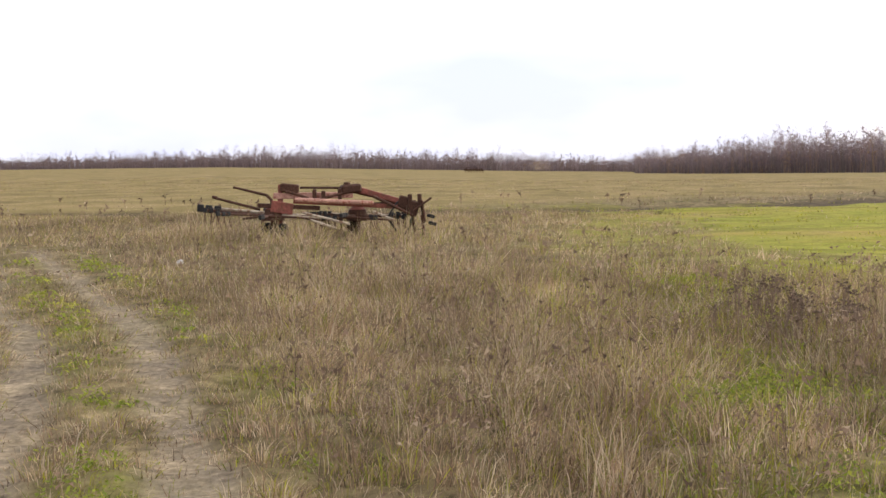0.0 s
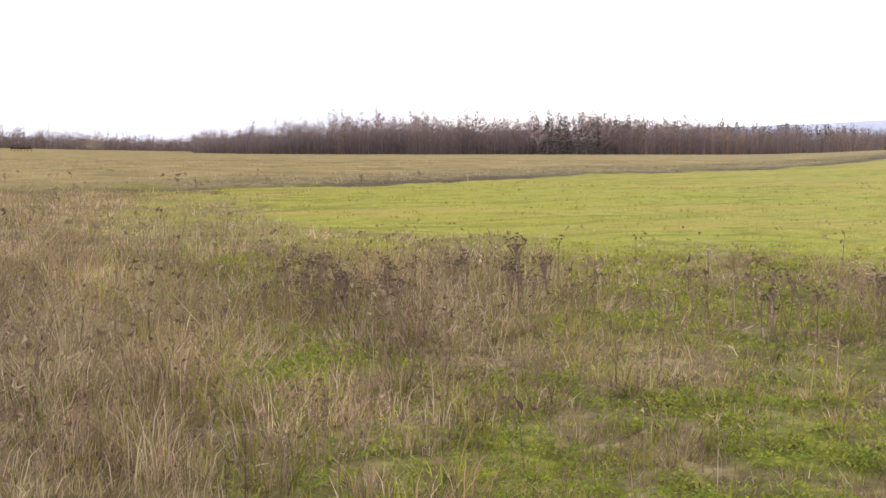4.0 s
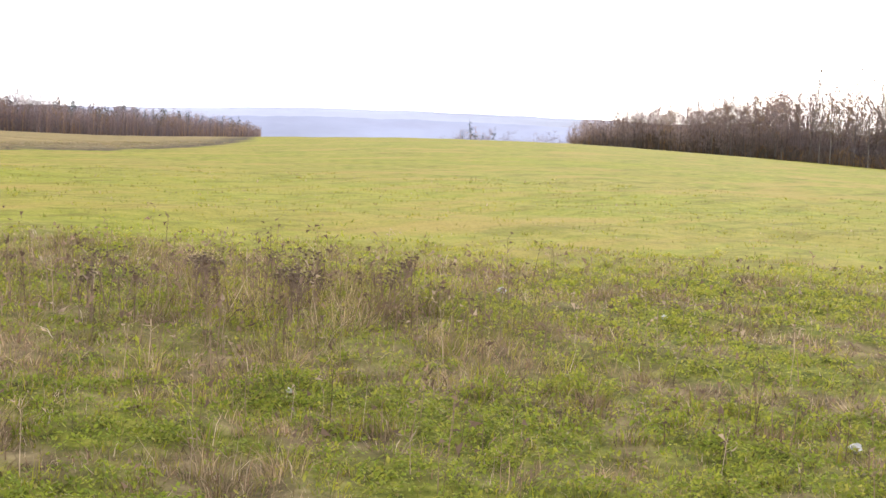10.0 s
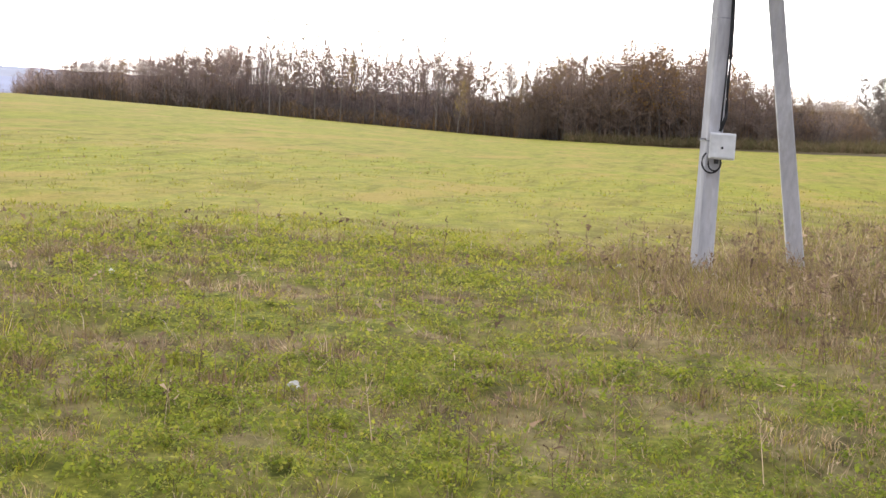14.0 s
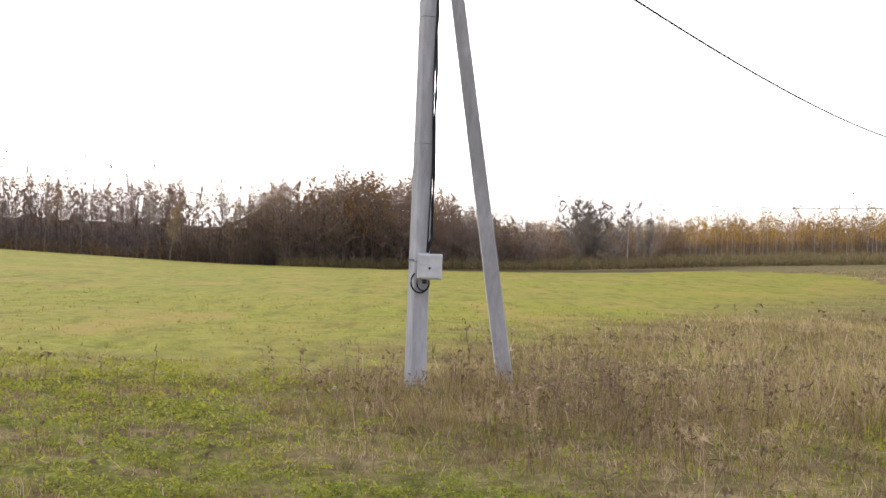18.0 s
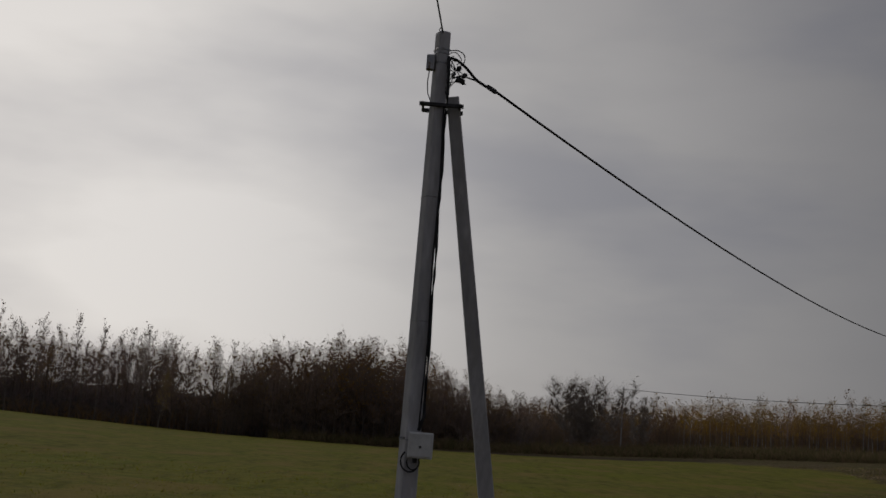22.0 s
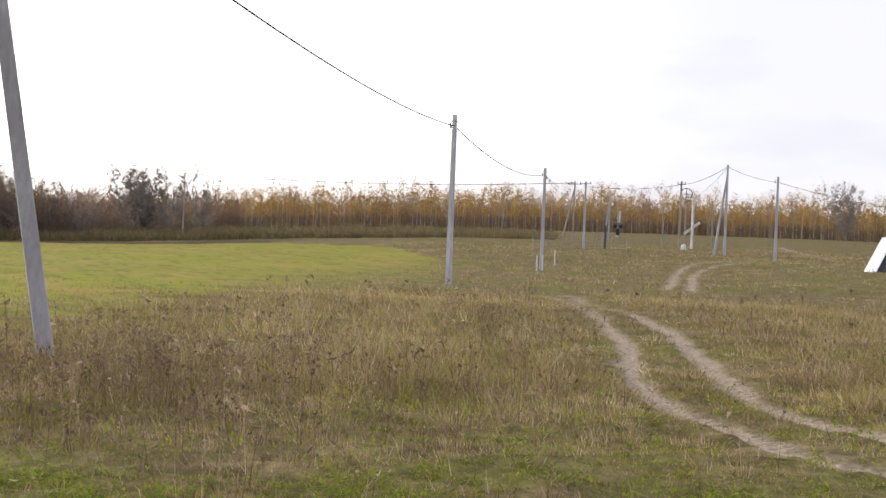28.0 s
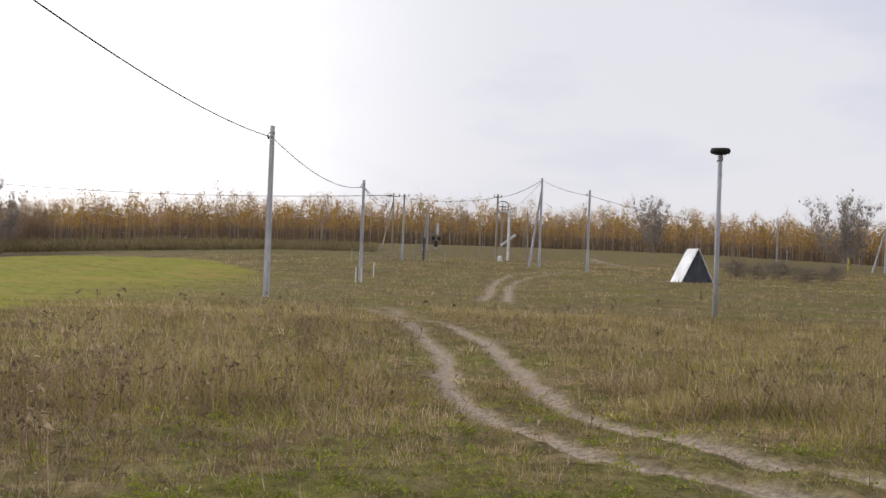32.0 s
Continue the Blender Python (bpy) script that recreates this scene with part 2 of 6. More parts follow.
def pipe(points, radius, sides=6, bm=None):
    """A bent round tube along points."""
    bm = bm or bmesh.new()
    pts = [Vector(p) for p in points]
    rings = []
    for k, p in enumerate(pts):
        w = pts[min(k + 1, len(pts) - 1)] - pts[max(k - 1, 0)]
        turn = w.to_track_quat("Z", "Y").to_matrix()
        rings.append([bm.verts.new(p + turn @ Vector((radius * math.cos(2 * math.pi * s / sides), radius * math.sin(2 * math.pi * s / sides), 0))) for s in range(sides)])
    for a, b in zip(rings, rings[1:]):
        for s in range(sides):
            j = (s + 1) % sides
            bm.faces.new((a[s], a[j], b[j], b[s]))
    bm.faces.new(rings[0][::-1])
    bm.faces.new(rings[-1])
    return bm


def polar(bearing, r, z=None):
    x, y = r * math.sin(radians(bearing)), r * math.cos(radians(bearing))
    return Vector((x, y, height(x, y) if z is None else z))


# ---------------------------------------------------------------- the lie of the land
BEARINGS = np.array([-180, -60, -10, 3, 13, 36, 42, 50, 57, 65, 72, 80, 88, 96, 104, 112, 120, 130, 140, 155, 180.0])
RADII = np.array([0, 8, 16, 35, 55, 90, 135, 180, 240, 400, 700, 1300, 2500, 4900.0])
ROLLING = [
    "0 0 0 0 0 0 0 0 0 0 0 0 0 0", "0 0 0 0 0 0 .1 .2 .3 .5 .8 0 0 0", "0 0 0 0 0 0 .1 .2 .3 .4 .4 0 0 0", "0 0 0 0 -.1 -.3 -.6 -1 -1.4 -2.4 -3.8 -6 -10 -20",
    "0 0 0 0 -.1 -.3 -.7 -1.1 -1.7 -3.2 -6 -10 -20 -30", "0 0 0 0 -.1 -.3 -.7 -1.1 -1.7 -3.2 -6 -10 -20 -30", "0 0 0 0 0 0 .1 .3 .2 -.8 -3.5 -15 -30 -30",
    "0 0 0 .05 .2 .6 1.2 1.65 1.7 -2 -15 -30 -30 -30", "0 0 0 .1 .33 .84 1.45 1.9 2.3 .8 -10 -30 -30 -30", "0 0 0 .08 .25 .6 1.05 1.3 1.4 1.6 -1 -10 -20 -30",
    "0 0 0 0 .08 .25 .4 .45 .3 .8 1 0 -10 -20", "0 0 -.05 -.05 -.06 -.1 -.25 -.4 -.5 .4 1.5 2 0 0", "0 -.02 -.12 -.1 -.08 -.05 -.1 -.1 .2 1 2 2 0 0", "0 -.02 -.1 -.1 -.05 0 .2 .45 1.3 3 4 4 4 4",
    "0 0 -.02 0 0 .2 1 2.2 4.3 7 8 8 8 8", "0 0 -.01 0 .02 .3 2 3.7 5.7 8.5 9 9 9 9", "0 0 0 0 .02 .35 2.2 4.1 6.1 8.5 9 9 9 9", "0 0 0 0 .15 1.5 2.4 3.8 6.1 8.5 9 9 9 9", "0 0 0 0 .15 1.2 2 3 4.5 7 8 8 8 8", "0 0 0 0 .1 .6 1 1.5 2 3 4 4 4 4", "0 0 0 0 0 0 0 0 0 0 0 0 0 0"]
TABLE = np.array([[float(v) for v in row.split()] for row in ROLLING])
FINE_B, FINE_R = np.linspace(-180, 180, 361), np.r_[np.arange(0, 60, 1.0), np.geomspace(60, 4900, 160)]
_by_r = np.array([np.interp(np.log(FINE_R + 12), np.log(RADII + 12), row) for row in TABLE])
FINE = np.array([np.interp(FINE_B, BEARINGS, _by_r[:, k]) for k in range(len(FINE_R))]).T
for _ in range(3):
    FINE[1:-1] = (FINE[:-2] + 2 * FINE[1:-1] + FINE[2:]) / 4
    FINE[1:-1] = (FINE[:-2] + 2 * FINE[1:-1] + FINE[2:]) / 4
    FINE[:, 1:-1] = (FINE[:, :-2] + 2 * FINE[:, 1:-1] + FINE[:, 2:]) / 4


def waves(x, y, size, seed):
    """Smooth value noise from a few turned sine sheets, -1 to 1."""
    rng = np.random.default_rng(seed)
    out = np.zeros(np.shape(x))
    for k in range(7):
        a, p, f = rng.uniform(0, math.pi * 2), rng.uniform(0, 6.28), rng.uniform(0.6, 1.7) * 2 * math.pi / size
        out = out + np.sin((x * math.cos(a) + y * math.sin(a)) * f + p + 0.8 * np.sin((y * math.cos(a) - x * math.sin(a)) * f * 0.7 + p))
    return out / 4.2


def way_off(x, y, points, reach=6.0):
    """Distance from a line through points, for places within reach of it."""
    best = np.full(len(x), 60.0)
    for (ax, ay), (bx, by) in zip(points, points[1:]):
        dx, dy = bx - ax, by - ay
        k = np.nonzero((x > min(ax, bx) - reach) & (x < max(ax, bx) + reach) & (y > min(ay, by) - reach) & (y < max(ay, by) + reach))[0]
        if len(k):
            t = np.clip(((x[k] - ax) * dx + (y[k] - ay) * dy) / (dx * dx + dy * dy), 0, 1)
            best[k] = np.minimum(best[k], np.hypot(x[k] - ax - t * dx, y[k] - ay - t * dy))
    return best


def smoothed(points, steps=4):
    """A Catmull-Rom line through points."""
    p = [np.array(q, float) for q in points]
    p = [2 * p[0] - p[1], *p, 2 * p[-1] - p[-2]]
    out = []
    for a, b, c, d in zip(p, p[1:], p[2:], p[3:]):
        for t in np.arange(steps) / steps:
            out.append(tuple(0.5 * (2 * b + (c - a) * t + (2 * a - 5 * b + 4 * c - d) * t * t + (3 * b - a - 3 * c + d) * t ** 3)))
    return [*out, tuple(p[-2])]


# wheel ruts of the dirt track
RUT_A = smoothed([(-9.5, 24), (-7.4, 20), (-5.6, 15.2), (-3.9, 11.6), (-2.6, 7.4), (-1.9, 4), (-0.6, -1), (2.2, -5.8), (5.4, -8.0), (7.4, -8.25), (9.0, -8.2), (11.2, -8.45), (13.6, -9.15), (18.6, -11.6), (23.3, -14.0), (30, -16.8), (37, -18.9), (43, -21.2)])
RUT_B = smoothed([(-8.2, 24.5), (-6.0, 19.2), (-4.35, 15.6), (-2.75, 11.4), (-1.45, 7.0), (-0.7, 4), (0.6, -0.6), (3.0, -4.6), (5.8, -6.9), (7.6, -7.1), (9.0, -6.7), (10.8, -7.05), (12.2, -7.35), (14.1, -8.0), (16.6, -9.25), (20.3, -11.2), (23.6, -12.7), (29.2, -15.3), (35.2, -17.6), (42, -19.6)])
def seen_from(*places):
    return smoothed([(r * math.sin(radians(b)), r * math.cos(radians(b))) for b, r in places])


RUT_C = seen_from((120.6, 60), (121.0, 67), (121.1, 84), (121.7, 100), (122.9, 109), (125, 117), (127.7, 124))
RUT_D = seen_from((121.8, 58), (121.9, 66), (122.0, 84), (122.6, 97), (123.8, 106), (125.4, 112), (127.9, 119))
RUT_E = seen_from((125.8, 165), (126.4, 150), (127.2, 135), (127.9, 122))
STRIP = smoothed([(-20, 44), (-0.5, 42), (13, 46), (26.5, 57), (43, 66), (67, 84), (110, 125), (170, 190)])
FIELD_NEAR = smoothed([(4, 44), (4.5, 33), (4, 25), (5, 20), (7.5, 16.5), (10, 14.2), (12.4, 11.2), (15.2, 7.6), (17.6, 3.4), (20.5, 1.6), (30, -2.7), (42, -9.6), (60, -18), (92, -34)])
FIELD_FAR = smoothed([(262, 120), (246, 75), (221, 40), (196, 8), (184, -14), (172, -32)])
FIELD = [(17, 49), (30, 60), (47, 69.5), (72, 88), (115, 129), (175, 195), (210, 225), (300, 150), (240, 75), (215, 40), (190, 8), (178, -14), (160, -34), (130, -42), *FIELD_NEAR[::-1]]


def inside(x, y, poly):
    x, y = np.asarray(x, float), np.asarray(y, float)
    hit = np.zeros(x.shape, bool)
    for (ax, ay), (bx, by) in zip(poly, poly[1:] + poly[:1]):
        if ay != by:
            hit ^= ((ay > y) != (by > y)) & (x < (bx - ax) * (y - ay) / (by - ay) + ax)
    return hit


def bumpy(v, lo, hi):
    return np.clip((v - lo) / (hi - lo), 0, 1)


def zones(x, y):
    """How far the ground is sown field, wheel rut, ploughed strip and far yellow meadow, each 0 to 1."""
    r = np.hypot(x, y)
    wob = (waves(x, y, 5.0, 3) + 0.8 * waves(x, y, 1.6, 4)) * np.clip(r * 0.07, 0.3, 3)
    d = way_off(x, y, FIELD_NEAR, 14.0)
    signed = np.where(inside(x, y, FIELD), d, -d)
    field = np.clip((signed + wob) / np.clip(r * 0.25, 3, 9) + 0.5, 0, 1) * (inside(x, y, FIELD) | (d < 8))
    w = 0.24 + 0.07 * waves(x, y, 2.2, 5)
    wear = 0.5 + 0.5 * waves(x, y, 1.1, 6)
    rut = np.zeros(x.shape)
    for line, wide in ((RUT_A, 1.0), (RUT_B, 1.0), (RUT_C, 1.35), (RUT_D, 1.35), (RUT_E, 1.8)):
        k = way_off(x, y, line)
        rut = np.maximum(rut, np.clip((w * wide - k) / (0.16 * wide) + 0.45 * wear, 0, 1))
    rut = rut * np.interp(y, [-3, 6], [1.0, 0.40])
    strip = np.clip(1.6 - way_off(x, y, STRIP) / 1.6 + 0.5 * waves(x, y, 3.5, 8), 0, 1)
    strip = np.maximum(strip, np.clip(1.5 - way_off(x, y, FIELD_FAR, 18.0) / 8.0, 0, 1))
    far = np.clip((y - x * 0.78 - 43) / 8, 0, 1) * np.clip((60 - np.degrees(np.arctan2(x, y))) / 5, 0, 1)
    return field, rut, strip, far


def rise(x, y):
    b, r = np.degrees(np.arctan2(x, y)), np.hypot(x, y)
    i = np.clip((b + 180), 0, 359.999)
    j = np.clip(np.interp(r, FINE_R, np.arange(len(FINE_R))), 0, len(FINE_R) - 1.001)
    i0, j0 = i.astype(int), j.astype(int)
    u, v = i - i0, j - j0
    z = (FINE[i0, j0] * (1 - u) + FINE[i0 + 1, j0] * u) * (1 - v) + (FINE[i0, j0 + 1] * (1 - u) + FINE[i0 + 1, j0 + 1] * u) * v
    return z + 0.03 * waves(x, y, 2.6, 1) + 0.06 * waves(x, y, 9, 2) * np.clip(r / 20, 0, 1)


def lie(x, y, around=None):
    field, rut, strip, far = around or zones(x, y)
    soft = (1 - rut) * (1 - 0.7 * field) * np.clip((45 - np.hypot(x, y)) / 25, 0, 1)
    return rise(x, y) - 0.06 * rut - 0.12 * strip + 0.05 * strip * waves(x, y, 1.2, 9) + soft * (0.032 * waves(x, y, 0.75, 91) + 0.02 * waves(x, y, 1.4, 92))


def height(x, y):
    return float(lie(np.array([x], float), np.array([y], float))[0])


def lushness(x, y):
    """How much low green weed grows among the dry grass, 0 to 1."""
    b, r = np.degrees(np.arctan2(x, y)), np.hypot(x, y)
    near = bumpy(b, 22, 34) * (1 - bumpy(b, 74, 84)) * (1 - bumpy(r, 7.5, 10))
    middle = bumpy(b, 54, 62) * (1 - bumpy(b, 78, 86)) * (1 - bumpy(r, 16, 20))
    right = bumpy(b, 78, 84) * (1 - bumpy(b, 92, 106)) * (1 - bumpy(r, 7, 14)) * 0.75
    lawn = bumpy(b, 96, 110) * (1 - bumpy(r, 9, 17)) * 0.40
    left = np.exp(-(((b - 14) / 4) ** 2 + ((r - 9) / 1.6) ** 2)) * 0.8 + np.exp(-(((b - 12) / 5) ** 2 + ((r - 15) / 3) ** 2)) * 0.6
    early = bumpy(b, 9, 18) * (1 - bumpy(b, 26, 34)) * (1 - bumpy(r, 6, 11)) * 0.6
    verge = np.minimum(np.abs(way_off(x, y, RUT_A) - 0.62), np.abs(way_off(x, y, RUT_B) - 0.62))
    verge = np.exp(-(verge / 0.22) ** 2) * bumpy(y, 2, 5) * np.clip(0.2 + 0.4 * waves(x, y, 3, 96), 0, 0.35)
    m = np.maximum.reduce([near, middle, right, lawn, left, early, verge])
    spill = bumpy(b, 20, 30) * (1 - bumpy(b, 80, 88)) * bumpy(r, 7, 11) * (1 - bumpy(r, 13, 21)) * 0.6
    m = np.maximum(m * 0.9, spill)
    return np.clip(m * (0.80 + 1.0 * waves(x, y, 2.3, 31) + 0.75 * waves(x, y, 0.7, 32)), 0, 1)


def build_ground():
    seen = np.arange(-32, 152, 0.6)
    seen = np.r_[seen[seen < 118], np.arange(118, 129.5, 0.18), seen[seen > 129.6]]
    b = np.radians(np.r_[seen, np.arange(152, 328, 4.0)])
    r = np.r_[0.05, np.arange(0.5, 3.5, 0.5), np.arange(3.5, 24, 0.2), np.geomspace(24, 130, 115), np.geomspace(133, 4900, 70)]
    R, B = np.meshgrid(r, b, indexing="ij")
    x, y = (R * np.sin(B)).ravel(), (R * np.cos(B)).ravel()
    around = zones(x, y)
    v = np.c_[x, y, lie(x, y, around)]
    nb = len(b)
    i, j = np.meshgrid(np.arange(len(r) - 1), np.arange(nb), indexing="ij")
    k = (j + 1) % nb
    faces = np.stack([i * nb + j, i * nb + k, (i + 1) * nb + k, (i + 1) * nb + j], -1).reshape(-1, 4)[:, ::-1]
    m, n, l, s = material("autumn_meadow_ground", 1.0)
    s.inputs["Specular IOR Level"].default_value = 0.03
    a = n.new("ShaderNodeAttribute")
    a.attribute_name = "tint"
    z = n.new("ShaderNodeSeparateColor")
    l.new(a.outputs["Color"], z.inputs[0])
    a2 = n.new("ShaderNodeAttribute")
    a2.attribute_name = "far"
    fine, mid, wide, huge = (noise_node(n, l, q, 6, 0.65) for q in (14.0, 1.6, 0.22, 0.035))
    brown = ramp(n, l, mid.outputs["Fac"], [(0.30, (0.085, 0.064, 0.036)), (0.5, (0.19, 0.145, 0.075)), (0.72, (0.31, 0.24, 0.13))]).outputs[0]
    brown = mixed(n, l, ramp(n, l, wide.outputs["Fac"], [(0.48, (0, 0, 0)), (0.62, (0.6, 0.6, 0.6))]).outputs[0], brown, (0.135, 0.125, 0.05))
    sown = ramp(n, l, mid.outputs["Fac"], [(0.30, (0.125, 0.128, 0.024)), (0.5, (0.235, 0.235, 0.040)), (0.72, (0.34, 0.315, 0.075))]).outputs[0]
    sown = mixed(n, l, ramp(n, l, wide.outputs["Fac"], [(0.40, (0, 0, 0)), (0.66, (0.55, 0.55, 0.55))]).outputs[0], sown, (0.32, 0.245, 0.07))
    sown = mixed(n, l, ramp(n, l, huge.outputs["Fac"], [(0.42, (0, 0, 0)), (0.62, (0.4, 0.4, 0.4))]).outputs[0], sown, (0.245, 0.275, 0.025))
    streak = noise_node(n, l, 0.5, 5, 0.7, (0.35, 2.2, 1))
    sown = mixed(n, l, ramp(n, l, streak.outputs["Fac"], [(0.38, (0.6, 0.6, 0.6)), (0.49, (0, 0, 0))]).outputs[0], sown, (0.15, 0.13, 0.03))
    worn = noise_node(n, l, 0.12, 5, 0.65, (0.6, 1.8, 1))
    sown = mixed(n, l, ramp(n, l, worn.outputs["Fac"], [(0.52, (0, 0, 0)), (0.62, (0.7, 0.7, 0.7))]).outputs[0], sown, (0.34, 0.25, 0.075))
    yellow = ramp(n, l, wide.outputs["Fac"], [(0.30, (0.13, 0.10, 0.045)), (0.5, (0.235, 0.18, 0.075)), (0.7, (0.32, 0.235, 0.12))]).outputs[0]
    earth = ramp(n, l, fine.outputs["Fac"], [(0.3, (0.21, 0.165, 0.125)), (0.7, (0.46, 0.375, 0.28))]).outputs[0]
    soil = ramp(n, l, mid.outputs["Fac"], [(0.3, (0.04, 0.03, 0.02)), (0.65, (0.115, 0.088, 0.055))]).outputs[0]
    clod = noise_node(n, l, 4.2, 6, 0.75)
    brown = mixed(n, l, 1.0, brown, ramp(n, l, clod.outputs["Fac"], [(0.36, (0.5, 0.5, 0.5)), (0.62, (1.3, 1.3, 1.3))]).outputs[0], "MULTIPLY")
    c = mixed(n, l, a2.outputs["Fac"], brown, yellow)
    a3 = n.new("ShaderNodeAttribute")
    a3.attribute_name = "lush"
    small = noise_node(n, l, 5.5, 6, 0.75)
    turf = ramp(n, l, small.outputs["Fac"], [(0.36, (0.05, 0.058, 0.012)), (0.5, (0.135, 0.145, 0.024)), (0.64, (0.25, 0.245, 0.045))]).outputs[0]
    c = mixed(n, l, a3.outputs["Fac"], c, turf)
    c = mixed(n, l, z.outputs["Red"], c, sown)
    c = mixed(n, l, z.outputs["Blue"], c, soil)
    c = mixed(n, l, z.outputs["Green"], c, earth)
    grain = ramp(n, l, fine.outputs["Fac"], [(0.3, (0.72, 0.72, 0.72)), (0.7, (1.2, 1.2, 1.2))]).outputs[0]
    c = mixed(n, l, 1.0, c, grain, "MULTIPLY")
    l.new(c, s.inputs["Base Color"])
    bump(n, l, s, fine.outputs["Fac"], 0.5, 0.02)
    field, rut, strip, far = around
    g = raw("ground", v, faces, m, tint=np.c_[field, rut, strip], smooth=True)
    f = g.data.attributes.new("far", "FLOAT", "POINT")
    f.data.foreach_set("value", far.astype(np.float32))
    f = g.data.attributes.new("lush", "FLOAT", "POINT")
    bearing, reach = np.degrees(np.arctan2(x, y)), np.hypot(x, y)
    grassy = bumpy(bearing, 82, 98) * np.clip(0.14 + 0.35 * waves(x, y, 6, 93) + 0.3 * waves(x, y, 1.3, 94) + 0.25 * waves(x, y, 22, 95), 0, 0.75) * (1 - 0.4 * bumpy(reach, 60, 160))
    f.data.foreach_set("value", np.maximum(lushness(x, y), grassy).astype(np.float32))
    tagged(g, "rolling autumn meadow with a sown green field and wheel ruts", "ground", kind="structure")


build_ground()


# ---------------------------------------------------------------- distance
def build_hills():
    # distance haze is put into the slopes' blue colours, paler on the farther hill
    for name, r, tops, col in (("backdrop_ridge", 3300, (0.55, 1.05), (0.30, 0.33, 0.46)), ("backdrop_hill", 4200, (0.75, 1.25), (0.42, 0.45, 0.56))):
        b = np.arange(24, 72, 0.25)
        e = np.interp(b, [24, 34, 38, 45, 50, 57, 64, 72], [0.1, tops[0] * 0.8, tops[0], tops[1] * 0.93, tops[1], tops[1] * 1.05, tops[1], 0.6]) + 0.035 * waves(b, b * 0, 5, 12) + 0.015 * waves(b, b * 0, 0.9, 13)
        if name == "backdrop_ridge":
            e = e - 0.22 + 0.02 * waves(b, b * 0, 1.6, 17)
        top = EYE + r * np.tan(np.radians(e))
        x, y = np.sin(np.radians(b)), np.cos(np.radians(b))
        v = np.r_[np.c_[x * r * 0.88, y * r * 0.88, top * 0 - 45], np.c_[x * r, y * r, top], np.c_[x * r * 1.1, y * r * 1.1, top * 0 - 45]]
        n = len(b)
        q = np.arange(n - 1)
        faces = np.r_[np.c_[q, q + 1, q + 1 + n, q + n], np.c_[q + n, q + 1 + n, q + 1 + 2 * n, q + 2 * n]][:, ::-1]
        mat = surface("wooded_slope_painted_haze", tuple(k * 0.85 for k in col), col, 0.006, 1.0, bumps=0, stretch=(1, 1, 3))
        tagged(raw(name, v, faces, mat, smooth=True), "wooded hills beyond the valley, haze put into their blue colour", "hills", kind="structure")


build_hills()


# ---------------------------------------------------------------- trees
TWIG = {"birch": (0.30, 0.24, 0.20), "spruce": (0.06, 0.065, 0.045), "oak": (0.38, 0.33, 0.29), "bush": (0.32, 0.27, 0.24), "bare": (0.36, 0.30, 0.275)}
HUES = {"birch": ((0.46, 0.345, 0.115), (0.39, 0.27, 0.10), (0.31, 0.22, 0.12), (0.52, 0.40, 0.13)), "spruce": ((0.04, 0.06, 0.034), (0.055, 0.075, 0.04), (0.03, 0.045, 0.03), (0.045, 0.055, 0.04)),
        "oak": ((0.42, 0.36, 0.30), (0.44, 0.36, 0.25), (0.40, 0.35, 0.30), (0.41, 0.36, 0.31)), "bush": ((0.34, 0.265, 0.205), (0.38, 0.28, 0.175), (0.31, 0.255, 0.21), (0.36, 0.285, 0.21)),
        "bare": ((0.36, 0.29, 0.25), (0.40, 0.30, 0.21), (0.33, 0.27, 0.235), (0.44, 0.30, 0.17))}
START = {"birch": 0.28, "spruce": 0.06, "oak": 0.14, "bush": 0.04, "bare": 0.22}


